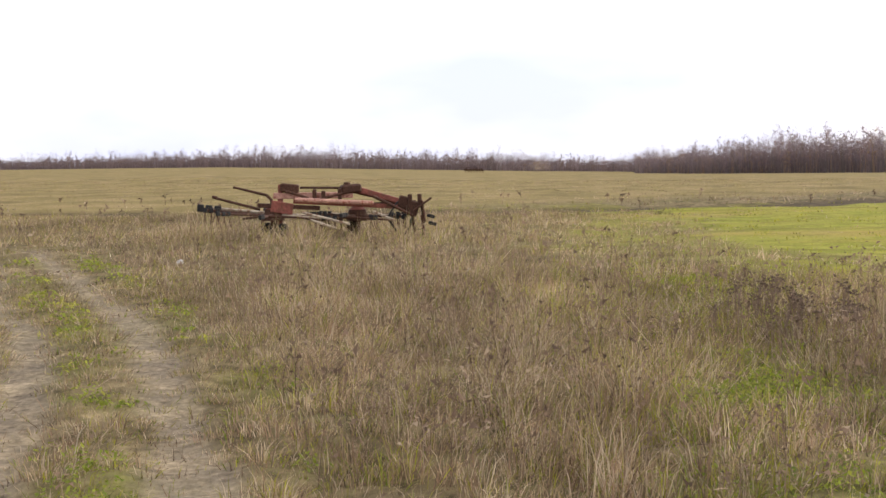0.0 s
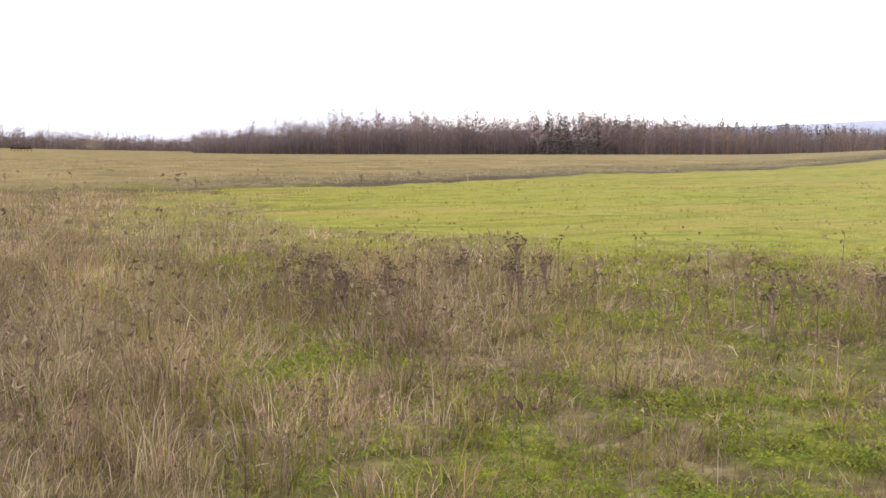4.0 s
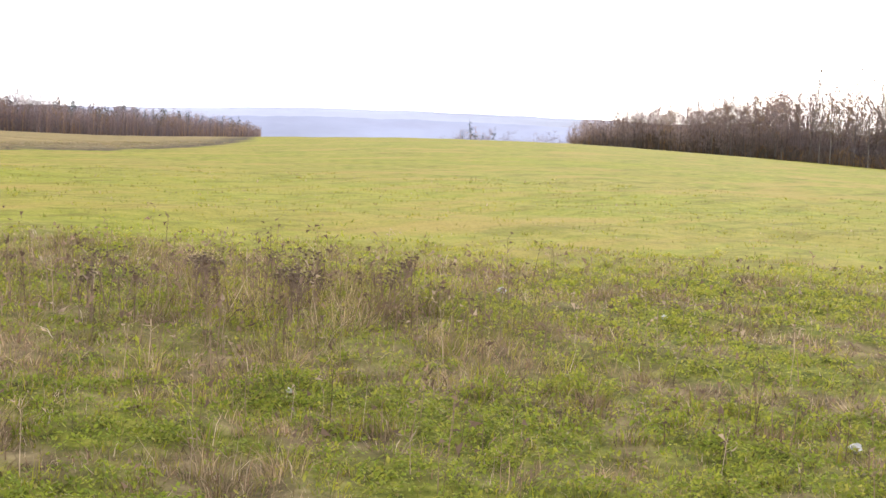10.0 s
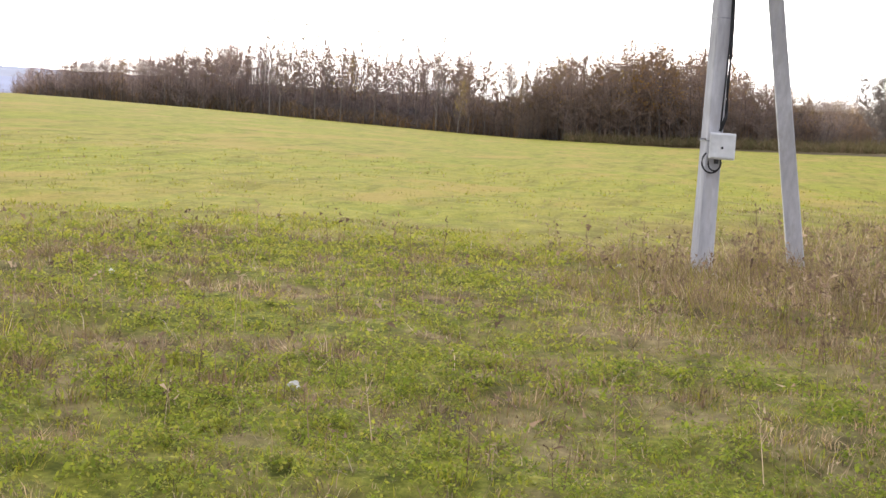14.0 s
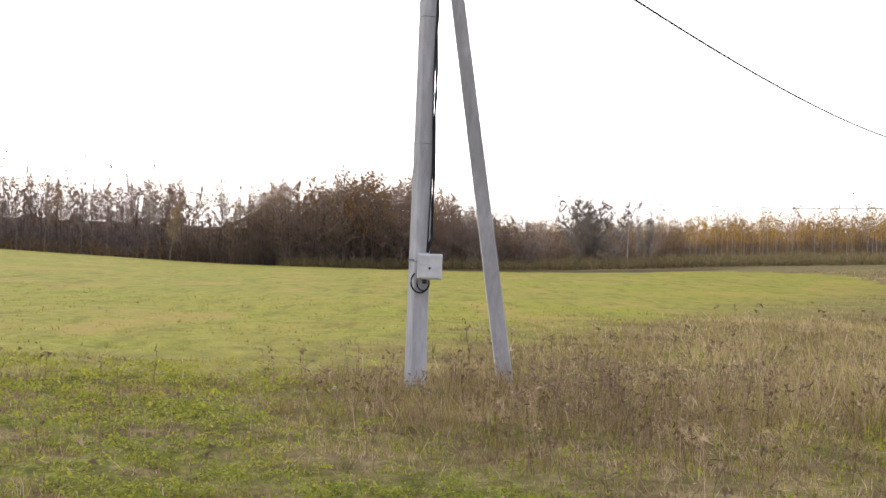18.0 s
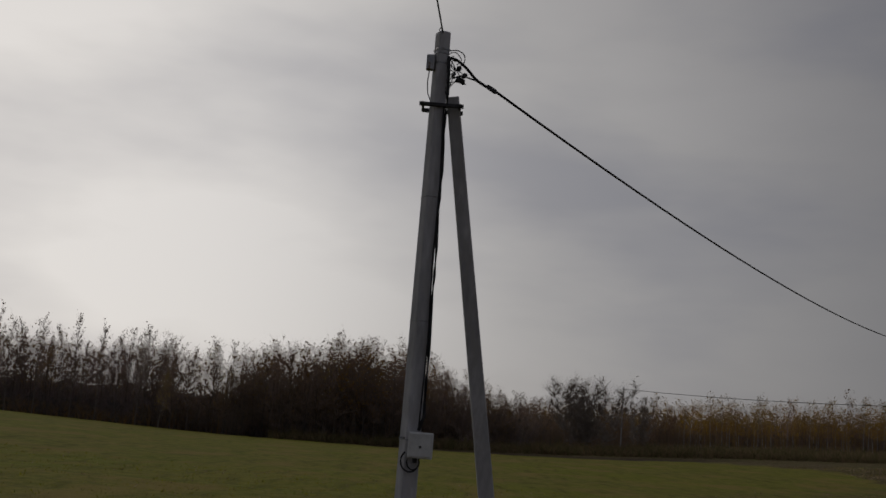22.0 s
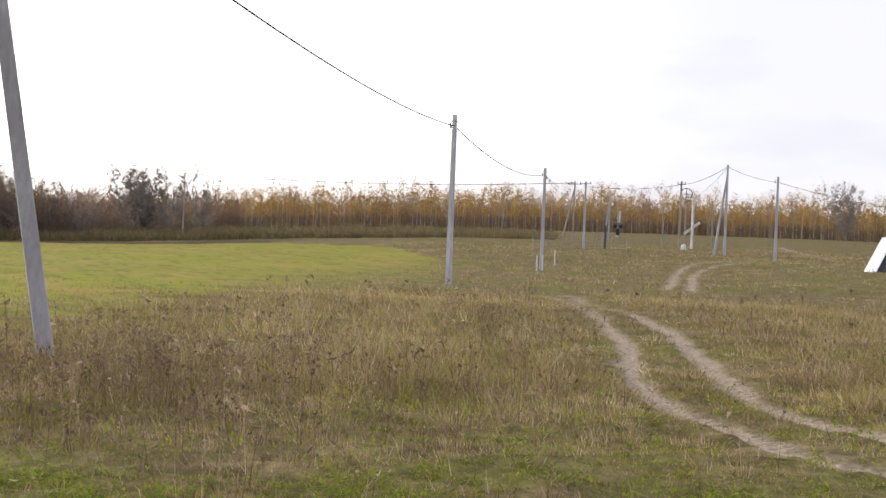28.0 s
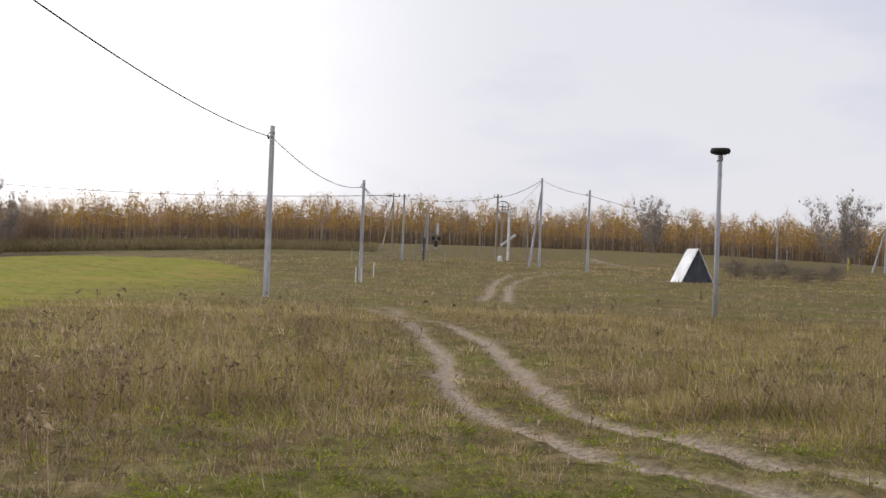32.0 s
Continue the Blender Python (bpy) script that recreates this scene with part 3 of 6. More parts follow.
def twig_tree(rng, tall, spread, stems, limbs, twigs, leaves, kind, coarse=1.0):
    """Arrays of one tree: bark triangles, crown triangles (limbs, twigs and leaves) and the crown's tints."""
    bv, bf, cv, ct = [], [], [], []

    def stick(a, b, ra, rb, sides=3):
        w = (b - a) / (np.linalg.norm(b - a) + 1e-9)
        u = np.cross(w, (0.3, 0.9, 0.2))
        u /= np.linalg.norm(u)
        t = np.cross(w, u)
        k0 = len(bv)
        for p, r in ((a, ra), (b, rb)):
            for q in range(sides):
                g = 2 * math.pi * q / sides
                bv.append(p + r * (math.cos(g) * u + math.sin(g) * t))
        for q in range(sides):
            j = (q + 1) % sides
            bf.append((k0 + q, k0 + j, k0 + sides + j))
            bf.append((k0 + q, k0 + sides + j, k0 + sides + q))

    def twig(a, b, r, tone):
        u = np.cross(b - a, rng.normal(0, 1, 3))
        u = u / (np.linalg.norm(u) + 1e-9) * r
        cv.extend((a - u, a + u, b))
        ct.extend([tone] * 3)

    ends = []
    for k in range(stems):
        lean = rng.normal(0, 0.035 if stems == 1 else 0.2, 2)
        if kind == "oak":
            g, far_out = 2 * math.pi * (k + rng.uniform()) / stems, math.sqrt(rng.uniform(0.02, 1)) * 0.62 * spread / tall * 1.5
            lean = np.array([math.cos(g), math.sin(g)]) * far_out
        foot = np.array([rng.normal(0, 0.1 * stems), rng.normal(0, 0.1 * stems), -0.4])
        h = tall * rng.uniform(0.82, 1.0) * (1 - 0.35 * float(lean @ lean))
        pts = [foot]
        n = 4
        for i in range(1, n + 1):
            q = i / n
            pts.append(foot + np.array([lean[0] * h * q + rng.normal(0, 0.015 * h * q), lean[1] * h * q + rng.normal(0, 0.015 * h * q), h * q + 0.4]))
        r0 = tall * (0.0075 if kind in ("birch", "bare") else 0.010 / math.sqrt(stems)) * min(coarse, 1.25)
        for i in range(n):
            stick(pts[i], pts[i + 1], r0 * (1 - 0.85 * i / n), r0 * (1 - 0.85 * (i + 1) / n))
        per = max(limbs // stems, 3)
        for j in range(per):
            q = START[kind] + (0.985 - START[kind]) * (j + rng.uniform()) / per
            i = min(int(q * n), n - 1)
            base = pts[i] + (pts[i + 1] - pts[i]) * (q * n - i)
            az = rng.uniform(0, 6.283)
            if kind == "spruce":
                out, up = spread * (1.02 - q) + 0.1, -0.02 * tall
            elif kind == "oak":
                out, up = spread * rng.uniform(0.08, 0.3) * (1.15 - 0.6 * q), tall * rng.uniform(0.06, 0.18) * (1.1 - 0.7 * q)
            elif kind == "bush":
                out, up = spread * (math.sin(math.pi * (0.12 + 0.8 * q)) ** 0.7) * rng.uniform(0.55, 1.05), tall * rng.uniform(0.06, 0.26) * (1.08 - q)
            else:
                out, up = spread * (math.sin(math.pi * (0.18 + 0.74 * q)) ** 0.8) * rng.uniform(0.45, 1.05), tall * rng.uniform(0.05, 0.16)
            end = base + np.array([out * math.cos(az), out * math.sin(az), up])
            tr = tall * 0.0036 * coarse * (1.5 - q)
            tone = tuple(np.array(TWIG[kind]) * rng.uniform(0.8, 1.2))
            if kind == "oak":
                stick(base, end, tr * 0.7, tr * 0.3, 3)
            else:
                twig(base, end, tr * 1.25, tone)
            ends.append((base, end))
            for _ in range(twigs):
                a0 = base + (end - base) * rng.uniform(0.2, 1)
                d = rng.normal(0, 1, 3) * np.array([0.36, 0.36, 0.24]) * spread * (0.3 if kind == "oak" else 0.75)
                if kind == "spruce":
                    d = np.array([math.cos(az + rng.normal(0, 0.7)), math.sin(az + rng.normal(0, 0.7)), -0.25]) * spread * 0.4
                else:
                    d[2] += spread * (0.12 if kind == "oak" else 0.24)
                twig(a0, a0 + d, tr * (1.5 if kind == "spruce" else 0.6), tone)
    for _ in range(leaves):
        base, end = ends[rng.integers(len(ends))]
        c = base + (end - base) * rng.uniform(0.2, 1.1) + rng.normal(0, (0.17 if kind in ("birch", "spruce") else 0.07) * spread, 3) + (np.array([0, 0, spread * 0.12]) if kind != "spruce" else 0)
        w = tall * rng.uniform(0.005, 0.012) * coarse * {"spruce": 2.2, "birch": 1.35}.get(kind, 1.25)
        u, v = rng.normal(0, 1, 3), rng.normal(0, 1, 3)
        u, v = u / np.linalg.norm(u) * w, v / np.linalg.norm(v) * w
        cv.extend((c - u, c + u * 0.6 + v, c + u - v * 0.7))
        ct.extend([tuple(np.array(HUES[kind][rng.integers(4)]) * rng.uniform(0.75, 1.25))] * 3)
    cv = np.array(cv, float)
    return np.array(bv, float), np.array(bf, int), cv, np.arange(len(cv)).reshape(-1, 3), np.array(ct, float)


def joined_woods(name, spots, makes, rng, label, bark):
    """Woods too many to count: one mesh of trunks and one of crowns under one thing."""
    holder = empty(name, Matrix(), label, "woods", kind="stuff")
    bark_v, bark_f, crown_v, crown_f, tints, nb, nc = [], [], [], [], [], 0, 0
    ground_z = rise(np.array([q[0] for q in spots]), np.array([q[1] for q in spots]))
    for (x, y, size, which, tone), z in zip(spots, ground_z):
        bv, bf, cv, cf, ct = makes[which]
        a = rng.uniform(0, 6.283)
        t = np.array([[math.cos(a), -math.sin(a), 0], [math.sin(a), math.cos(a), 0], [0, 0, 1]]) * size
        o = np.array([x, y, z])
        bark_v.append(bv @ t.T + o)
        bark_f.append(bf + nb)
        nb += len(bv)
        crown_v.append(cv @ t.T + o)
        crown_f.append(cf + nc)
        nc += len(cv)
        tints.append(ct * tone)
    raw("trunks", np.vstack(bark_v), np.vstack(bark_f), bark, holder)
    raw("crowns", np.vstack(crown_v), np.vstack(crown_f), M_TREE, holder, tint=np.vstack(tints))
    return holder


def build_woods():
    rng = np.random.default_rng(11)
    def stock(kinds):
        return {(k, i): twig_tree(rng, 12, sp, st, li, tw, le, k, co) for k, sp, st, li, tw, le, co in kinds for i in range(5)}

    far_stock = stock((("bare", 3.0, 1, 16, 5, 50, 1.5), ("birch", 3.0, 1, 14, 4, 50, 1.5), ("bush", 5.0, 3, 18, 4, 50, 1.5)))
    mid_stock = stock((("bare", 2.9, 1, 20, 6, 130, 1.25), ("birch", 2.6, 1, 18, 5, 130, 1.2), ("spruce", 2.2, 1, 40, 3, 60, 1.2), ("bush", 4.8, 4, 22, 6, 120, 1.2)))
    near_stock = stock((("bare", 2.7, 1, 26, 13, 180, 1.0), ("birch", 2.4, 1, 24, 9, 200, 1.0), ("bush", 5.0, 5, 34, 10, 200, 1.0)))
    gold_stock = stock((("bare", 2.4, 1, 20, 8, 160, 1.05), ("birch", 3.0, 1, 18, 5, 400, 1.15), ("bush", 5.2, 4, 26, 7, 160, 1.1)))

    def row(b0, b1, deep, tall, count, mix, tone, near, low=(0.35, 0.7)):
        out = []
        for k_tree in range(count):
            b = b0 + (b1 - b0) * (k_tree + rng.uniform()) / count
            r = np.interp(b, *near) + deep * rng.uniform() ** 1.3
            k = mix[rng.integers(len(mix))]
            h = np.interp(b, *tall) * rng.uniform(0.74, 1.05) * (rng.uniform(*low) if k == "bush" else 1)
            out.append((r * math.sin(radians(b)), r * math.cos(radians(b)), h / 12, (k, int(rng.integers(5))), np.array(tone) * rng.uniform(0.82, 1.18)))
        return out

    far = row(-32, 13, 110, ([-32, -20, -17, -12, -7, -4, 3, 8, 13], [8.5, 8.5, 10.5, 11, 15, 13, 13, 10.5, 14]), 820, ["bare", "birch", "bush", "bush", "bush", "bush"], (0.60, 0.50, 0.52), ([-32, 13], [680, 680]), (0.55, 0.95))
    joined_woods("far_woodland", far, far_stock, rng, "thin leafless brown woodland along the far skyline", M_BARK)
    near = ([9, 20, 30, 36, 42.3], [470, 400, 430, 520, 720])
    # blue is raised in the forest's tones, so distance haze sits in the colour
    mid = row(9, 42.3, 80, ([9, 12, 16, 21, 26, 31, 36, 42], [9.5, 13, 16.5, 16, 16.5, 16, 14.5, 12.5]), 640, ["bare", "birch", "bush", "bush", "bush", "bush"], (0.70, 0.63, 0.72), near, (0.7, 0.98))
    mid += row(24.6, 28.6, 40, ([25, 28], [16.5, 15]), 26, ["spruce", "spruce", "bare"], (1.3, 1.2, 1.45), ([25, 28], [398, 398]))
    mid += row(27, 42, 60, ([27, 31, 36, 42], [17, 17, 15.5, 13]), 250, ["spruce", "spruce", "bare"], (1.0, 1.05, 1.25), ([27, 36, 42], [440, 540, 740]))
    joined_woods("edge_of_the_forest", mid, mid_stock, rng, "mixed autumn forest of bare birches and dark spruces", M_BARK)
    tops = ([56.8, 57.5, 59.5, 62, 65, 68, 74, 80, 83, 85.5, 88, 91, 93, 97], [5, 9.0, 11.5, 13, 14.5, 16, 18.5, 18, 17.5, 18.5, 17, 13, 10, 9.5])
    edge = ([56.8, 60, 65, 72, 80, 90, 97], [330, 300, 262, 235, 212, 205, 215])
    # rows up to bearing 77.5: blue raised in the tone as painted haze
    grove = row(56.8, 67, 60, tops, 170, ["bare", "bare", "bush", "bush", "birch"], (1.02, 0.96, 1.0), edge, (0.35, 0.7))
    grove += row(56.8, 66, 30, tops, 120, ["bare", "bush"], (1.0, 0.94, 0.98), edge, (0.6, 0.95))
    grove += row(66, 77.5, 30, ([66, 77.5], [10, 9]), 110, ["bush", "bush", "bare"], (0.88, 0.84, 0.88), ([66, 72, 77.5], [262, 242, 226]), (0.45, 0.8))
    grove += row(66, 77.5, 26, ([66, 77.5], [16, 16.5]), 120, ["bare", "bare", "bare", "birch"], (1.0, 0.95, 0.98), ([66, 72, 77.5], [270, 246, 230]))
    grove += row(77, 94, 40, ([77, 80, 82, 85.5, 88, 91, 94], [16, 15.5, 16.5, 18.5, 17, 12.5, 9.5]), 150, ["bare", "bare", "bush", "birch"], (0.94, 0.87, 0.82), edge, (0.4, 0.7))
    thick = ([80, 82, 85.5, 88, 91, 93, 97], [13.5, 17, 18.3, 17, 12.5, 10, 9])
    grove += row(80, 94.3, 35, thick, 210, ["bare", "bush", "bush"], (0.95, 0.87, 0.80), edge, (0.6, 0.97))
    grove += row(83, 89.5, 22, ([83, 89.5], [18, 17]), 16, ["birch"], (1.05, 0.84, 0.58), edge)
    grove += row(93.5, 101, 40, ([93.5, 101], [11, 9.5]), 130, ["bush", "bush", "bare", "birch"], (0.85, 0.74, 0.62), ([93.5, 101], [250, 280]), (0.6, 0.95))
    joined_woods("grove_beyond_the_field", grove, near_stock, rng, "dense brown grove of bare trees beyond the field", M_BARK)
    skirt = ([89, 96, 104, 130, 152], [330, 300, 265, 255, 255])
    tops = ([89, 100, 110, 120, 130, 152], [10.2, 11, 10.6, 10.4, 9.6, 9.6])
    gold = row(89, 152, 70, tops, 400, ["birch"], (1.25, 1.06, 0.70), skirt)
    gold += row(89, 152, 40, ([89, 110, 152], [12.5, 13, 11.5]), 34, ["bare"], (1.3, 1.2, 1.15), skirt)
    joined_woods("yellow_birch_wood", gold, gold_stock, rng, "young birch wood with thin yellow autumn leaves", M_BIRCH)
    behind = ([89, 96, 104, 130, 152], [345, 315, 280, 270, 270])
    inner = row(89, 152, 100, tops, 230, ["birch", "bare"], (1.0, 0.87, 0.68), behind)
    inner += row(89, 152, 100, tops, 200, ["birch", "bare", "bush"], (0.76, 0.70, 0.66), behind, (0.6, 0.9))
    inner += row(89, 152, 60, ([89, 152], [6.4, 6.0]), 120, ["bush"], (0.80, 0.70, 0.58), ([89, 96, 104, 130, 152], [332, 302, 267, 257, 257]), (0.4, 0.75))
    inner += row(89, 152, 20, ([89, 152], [5, 5]), 40, ["bush"], (1.5, 1.15, 0.5), skirt, (0.5, 0.75))
    joined_woods("birch_wood_thicket", inner, gold_stock, rng, "dense brown thicket growing under the young birches", M_BARK)
    # the bluish tones imitate haze hanging between here and the valley
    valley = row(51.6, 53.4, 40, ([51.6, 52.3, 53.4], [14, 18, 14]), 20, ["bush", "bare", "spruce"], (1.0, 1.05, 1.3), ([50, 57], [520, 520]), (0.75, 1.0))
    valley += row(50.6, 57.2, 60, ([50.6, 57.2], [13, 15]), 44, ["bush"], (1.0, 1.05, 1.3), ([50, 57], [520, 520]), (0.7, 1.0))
    joined_woods("valley_trees", valley, mid_stock, rng, "bare trees standing down in the valley, tinted bluish for haze", M_BARK)


build_woods()


def undergrowth(name, b0, b1, near, deep, tall, count, tones, label, seed, short=0.35, thick=0.00022):
    """Close-set thin stems with side twigs that fill a wood down to the ground."""
    rng = np.random.default_rng(seed)
    b = rng.uniform(b0, b1, count)
    r = np.interp(b, *near) + deep * rng.uniform(0, 1, count)
    x, y = r * np.sin(np.radians(b)), r * np.cos(np.radians(b))
    z = rise(x, y) - 0.3
    h = np.interp(b, *tall) * rng.uniform(short, 1.0, count) ** 0.8 * np.clip(0.8 + 0.35 * waves(b, r * 0.02, 1.7, seed), 0.4, 1.2)
    w = thick * r
    a = rng.uniform(0, 2 * np.pi, count)
    u = np.c_[np.cos(a) * w, np.sin(a) * w, 0 * w]
    foot, top = np.c_[x, y, z], np.c_[x + rng.normal(0, 0.06, count) * h, y + rng.normal(0, 0.06, count) * h, z + h]
    tris = [np.stack([foot - u, foot + u, top], 1)]
    for _ in range(5):
        q = foot + (top - foot) * rng.uniform(0.08, 0.95, (count, 1))
        e = q + np.c_[rng.normal(0, 0.75, (count, 2)), rng.uniform(0.2, 1.5, count)]
        d = rng.normal(0, 0.8, (count, 3)) * w[:, None]
        tris.append(np.stack([q - d, q + d, e], 1))
    tone = np.array(tones)[rng.integers(len(tones), size=count)] * rng.uniform(0.75, 1.25, (count, 1))
    tagged(raw(name, np.concatenate(tris, 1).reshape(-1, 3), np.arange(count * 18).reshape(-1, 3), M_TREE, tint=np.repeat(tone, 18, 0)), label, "undergrowth", kind="stuff")


undergrowth("birch_undergrowth", 88, 153, ([88, 96, 104, 130, 153], [372, 340, 304, 294, 294]), 90, ([88, 104, 153], [9.8, 10.2, 9.4]), 26000, [(0.25, 0.185, 0.14), (0.29, 0.205, 0.14), (0.21, 0.165, 0.14), (0.36, 0.25, 0.11), (0.40, 0.28, 0.12)], "dense leafless brown undergrowth beneath the birches", 71, 0.6, 0.0003)
undergrowth("grove_undergrowth", 57, 94.6, ([56.8, 60, 65, 72, 80, 90, 97], [333, 303, 265, 238, 215, 208, 218]), 80, ([57, 59, 63, 66, 76, 79, 82, 88, 92, 97], [4, 8, 9, 4, 3.5, 9, 15, 15, 9, 6]), 26000, [(0.21, 0.17, 0.145), (0.25, 0.19, 0.15), (0.18, 0.15, 0.135), (0.32, 0.21, 0.11)], "dense leafless brown undergrowth of the grove", 72, 0.45, 0.0003)
undergrowth("forest_undergrowth", 9, 42.5, ([9, 20, 30, 36, 42.5], [475, 405, 435, 525, 725]), 80, ([9, 16, 31, 42], [8.5, 14, 14, 11.5]), 14000, [(0.24, 0.195, 0.20), (0.28, 0.215, 0.205), (0.22, 0.185, 0.195), (0.36, 0.25, 0.17)], "brown undergrowth along the forest's edge", 73, 0.5, 0.00028)
undergrowth("woodland_undergrowth", -33, 13, ([-33, 13], [685, 685]), 90, ([-33, -20, -12, -7, 3, 8, 13], [6.8, 7.2, 9.2, 12, 10.8, 9, 11.5]), 11000, [(0.19, 0.15, 0.155), (0.24, 0.18, 0.17), (0.21, 0.16, 0.155)], "purple-brown undergrowth of the far woodland", 74, 0.4, 0.0003)


undergrowth("scrub_on_the_bank", 82, 115.5, ([82, 88, 96, 104, 112, 121], [203, 198, 195, 182, 170, 160]), 26, ([82, 88, 106, 112, 115.5], [1.6, 1.9, 1.7, 1.0, 0.2]), 9000, [(0.20, 0.17, 0.085), (0.24, 0.185, 0.10), (0.16, 0.145, 0.065), (0.27, 0.20, 0.115)], "low dark scrub on the bank past the field", 75)


def single_tree(name, at, tall, spread, stems, limbs, twigs, leaves, kind, seed, label, bark, group="", coarse=1.0, tone=1.0):
    rng = np.random.default_rng(seed)
    bv, bf, cv, cf, ct = twig_tree(rng, tall, spread, stems, limbs, twigs, leaves, kind, coarse)
    t = empty(name, Matrix.Translation(at), label, "tree", group)
    raw("trunk", bv, bf, bark, t)
    raw("crown", cv, cf, M_TREE, t, tint=ct * tone)
    return t


single_tree("broad_bare_tree", polar(96.6, 212), 13.0, 8.2, 22, 300, 26, 400, "oak", 5, "broad bare tree with many stems beside the field", M_GREYBARK, coarse=1.6, tone=0.85)
single_tree("broad_bare_tree", polar(99.2, 222), 10.5, 4.2, 10, 120, 22, 160, "oak", 6, "smaller bare tree beside the broad one", M_GREYBARK, coarse=1.6, tone=0.85)
single_tree("broad_bare_tree", polar(128.6, 232), 10.6, 5.0, 12, 150, 22, 180, "oak", 7, "grey bare tree before the birch wood", M_GREYBARK, coarse=1.6, tone=0.85)
single_tree("broad_bare_tree", polar(137.0, 196), 11.4, 6.2, 13, 180, 22, 500, "oak", 8, "large bare tree with few yellow leaves remaining", M_GREYBARK, coarse=1.6, tone=0.85)
single_tree("broad_bare_tree", polar(140.3, 205), 10.5, 5.4, 12, 150, 22, 350, "oak", 9, "large bare tree at the end of the meadow", M_GREYBARK, coarse=1.6, tone=0.85)
single_tree("bare_tree", polar(93.6, 208), 7.6, 2.2, 3, 50, 8, 60, "bush", 10, "small dark bare tree at the field's edge", M_BARK)
single_tree("bare_tree", polar(90.9, 207), 7.4, 2.0, 3, 46, 8, 60, "bush", 12, "small dark bare tree at the field's edge", M_BARK)
single_tree("yellow_birch", polar(76.9, 214), 10.5, 1.6, 1, 34, 6, 420, "birch", 13, "slender birch with bright yellow leaves before the grove", M_BIRCH)
for k, (b, r, h, wide) in enumerate(((132.2, 104, 1.4, 1.9), (133.3, 98, 1.1, 1.6), (134.3, 101, 1.4, 2.0), (135.4, 96, 1.1, 1.5), (136.4, 104, 1.2, 1.8))):
    single_tree("low_shrub", polar(b, r), h, wide, 1, 60, 12, 260, "bush", 80 + k, "low dark leafless shrub in the rough meadow", M_BARK, "shrubs of the meadow", 2.6, 0.5)
birch_rng = random.Random(17)
for k, b in enumerate((63.4, 64.3, 65.2, 66.0, 66.5, 67.0, 67.7, 68.1, 68.6, 69.0, 69.6, 70.2, 70.7, 71.4, 71.8, 72.5, 73.0, 73.4, 74.1, 74.9, 75.9, 76.2, 76.7, 77.3, 78.2, 79.3, 80.2, 81.4)):
    r = float(np.interp(b, (63, 66, 70, 74, 77, 82), (274, 264, 246, 234, 226, 216))) + birch_rng.uniform(-4, 8)
    h = (14.6 if b < 67 else 18.2 if b < 77 else 15.5) * birch_rng.uniform(0.86, 1.06)
    single_tree("bare_birch", polar(b, r), h, birch_rng.choice((1.3, 1.7, 2.3)), 1, 28, 12, 200, "bare", 20 + k, "tall thin leafless birch rising above the grove", M_GREYBARK, "tall birches of the grove", 0.95, 0.95)
for k, (b, r, h) in enumerate(((101.0, 262, 9.5), (104.3, 262, 10.5), (108.8, 262, 10.8), (113.2, 262, 11.2), (117.9, 258, 9.5), (126.3, 252, 9), (132.2, 250, 8.8), (134.6, 250, 8.6))):
    single_tree("young_birch", polar(b, r), h, 1.8, 1, 30, 6, 60 if k == 3 else 240, "birch", 50 + k, "young birch with thinning yellow leaves", M_BIRCH, "birches before the wood")


# ---------------------------------------------------------------- poles and wires
def concrete_pole(at, tall, turn=0, label="grey concrete power pole set in the dry grass", band=0.3, arm=False):
    p = empty("concrete_power_pole", Matrix.Translation(at) @ pose(0, 0, 0, 0, 0, turn), label, "power pole", "poles of the power line")
    part("shaft", square_beam((0, 0, -0.5), (0, 0, tall), 0.25, 0.21, 0.165, 0.15, 0.014, (0, 1, 0)), M_CONCRETE, p)
    part("clamp_band", block((0.19, 0.175, 0.05), (0, 0, tall - band), bevel=0.005), M_STEEL, p, "galvanised steel band")
    part("hook", pipe([(0.08, 0, tall - band), (0.2, 0, tall - band), (0.27, 0, tall - band - 0.05), (0.25, 0, tall - band - 0.14)], 0.016), M_STEEL, p, "bent steel hook")
    part("cable_grip", block((0.07, 0.07, 0.2), (0.25, 0, tall - band - 0.18), (0, 25, 0), 0.01), M_DARKMETAL, p, "black cable grip")
    if arm:
        part("crossarm", block((1.5, 0.08, 0.08), (0, 0.1, tall - 0.25), bevel=0.006), M_STEEL, p, "steel crossarm")
        for x in (-0.65, 0.0, 0.65):
            part("insulator", beam((x, 0.1, tall - 0.21), (x, 0.1, tall + 0.02), 0.06, 0.035), M_DARKMETAL, p, "dark insulator")
    return p


P1, P2, P3, P4 = polar(88.48, 16.57), polar(110.6, 54.1), polar(114.93, 90.6), polar(116.86, 135)
P5, P6, P7, P8 = polar(123.3, 128), polar(125.54, 111), polar(134.1, 211), polar(138.75, 180)
PA, PO, PL, PR = polar(116.35, 183), polar(98.19, 226), polar(121.25, 149), polar(121.5, 160)
concrete_pole(P2, 7.5, 24)
concrete_pole(P3, 7.5, 24)
concrete_pole(P4, 7.5, 30, arm=True)
concrete_pole(P6, 7.5, 40)
concrete_pole(P7, 7.5, 40)
concrete_pole(PO, 11.8, 0, "dark far power pole beside the broad bare tree")


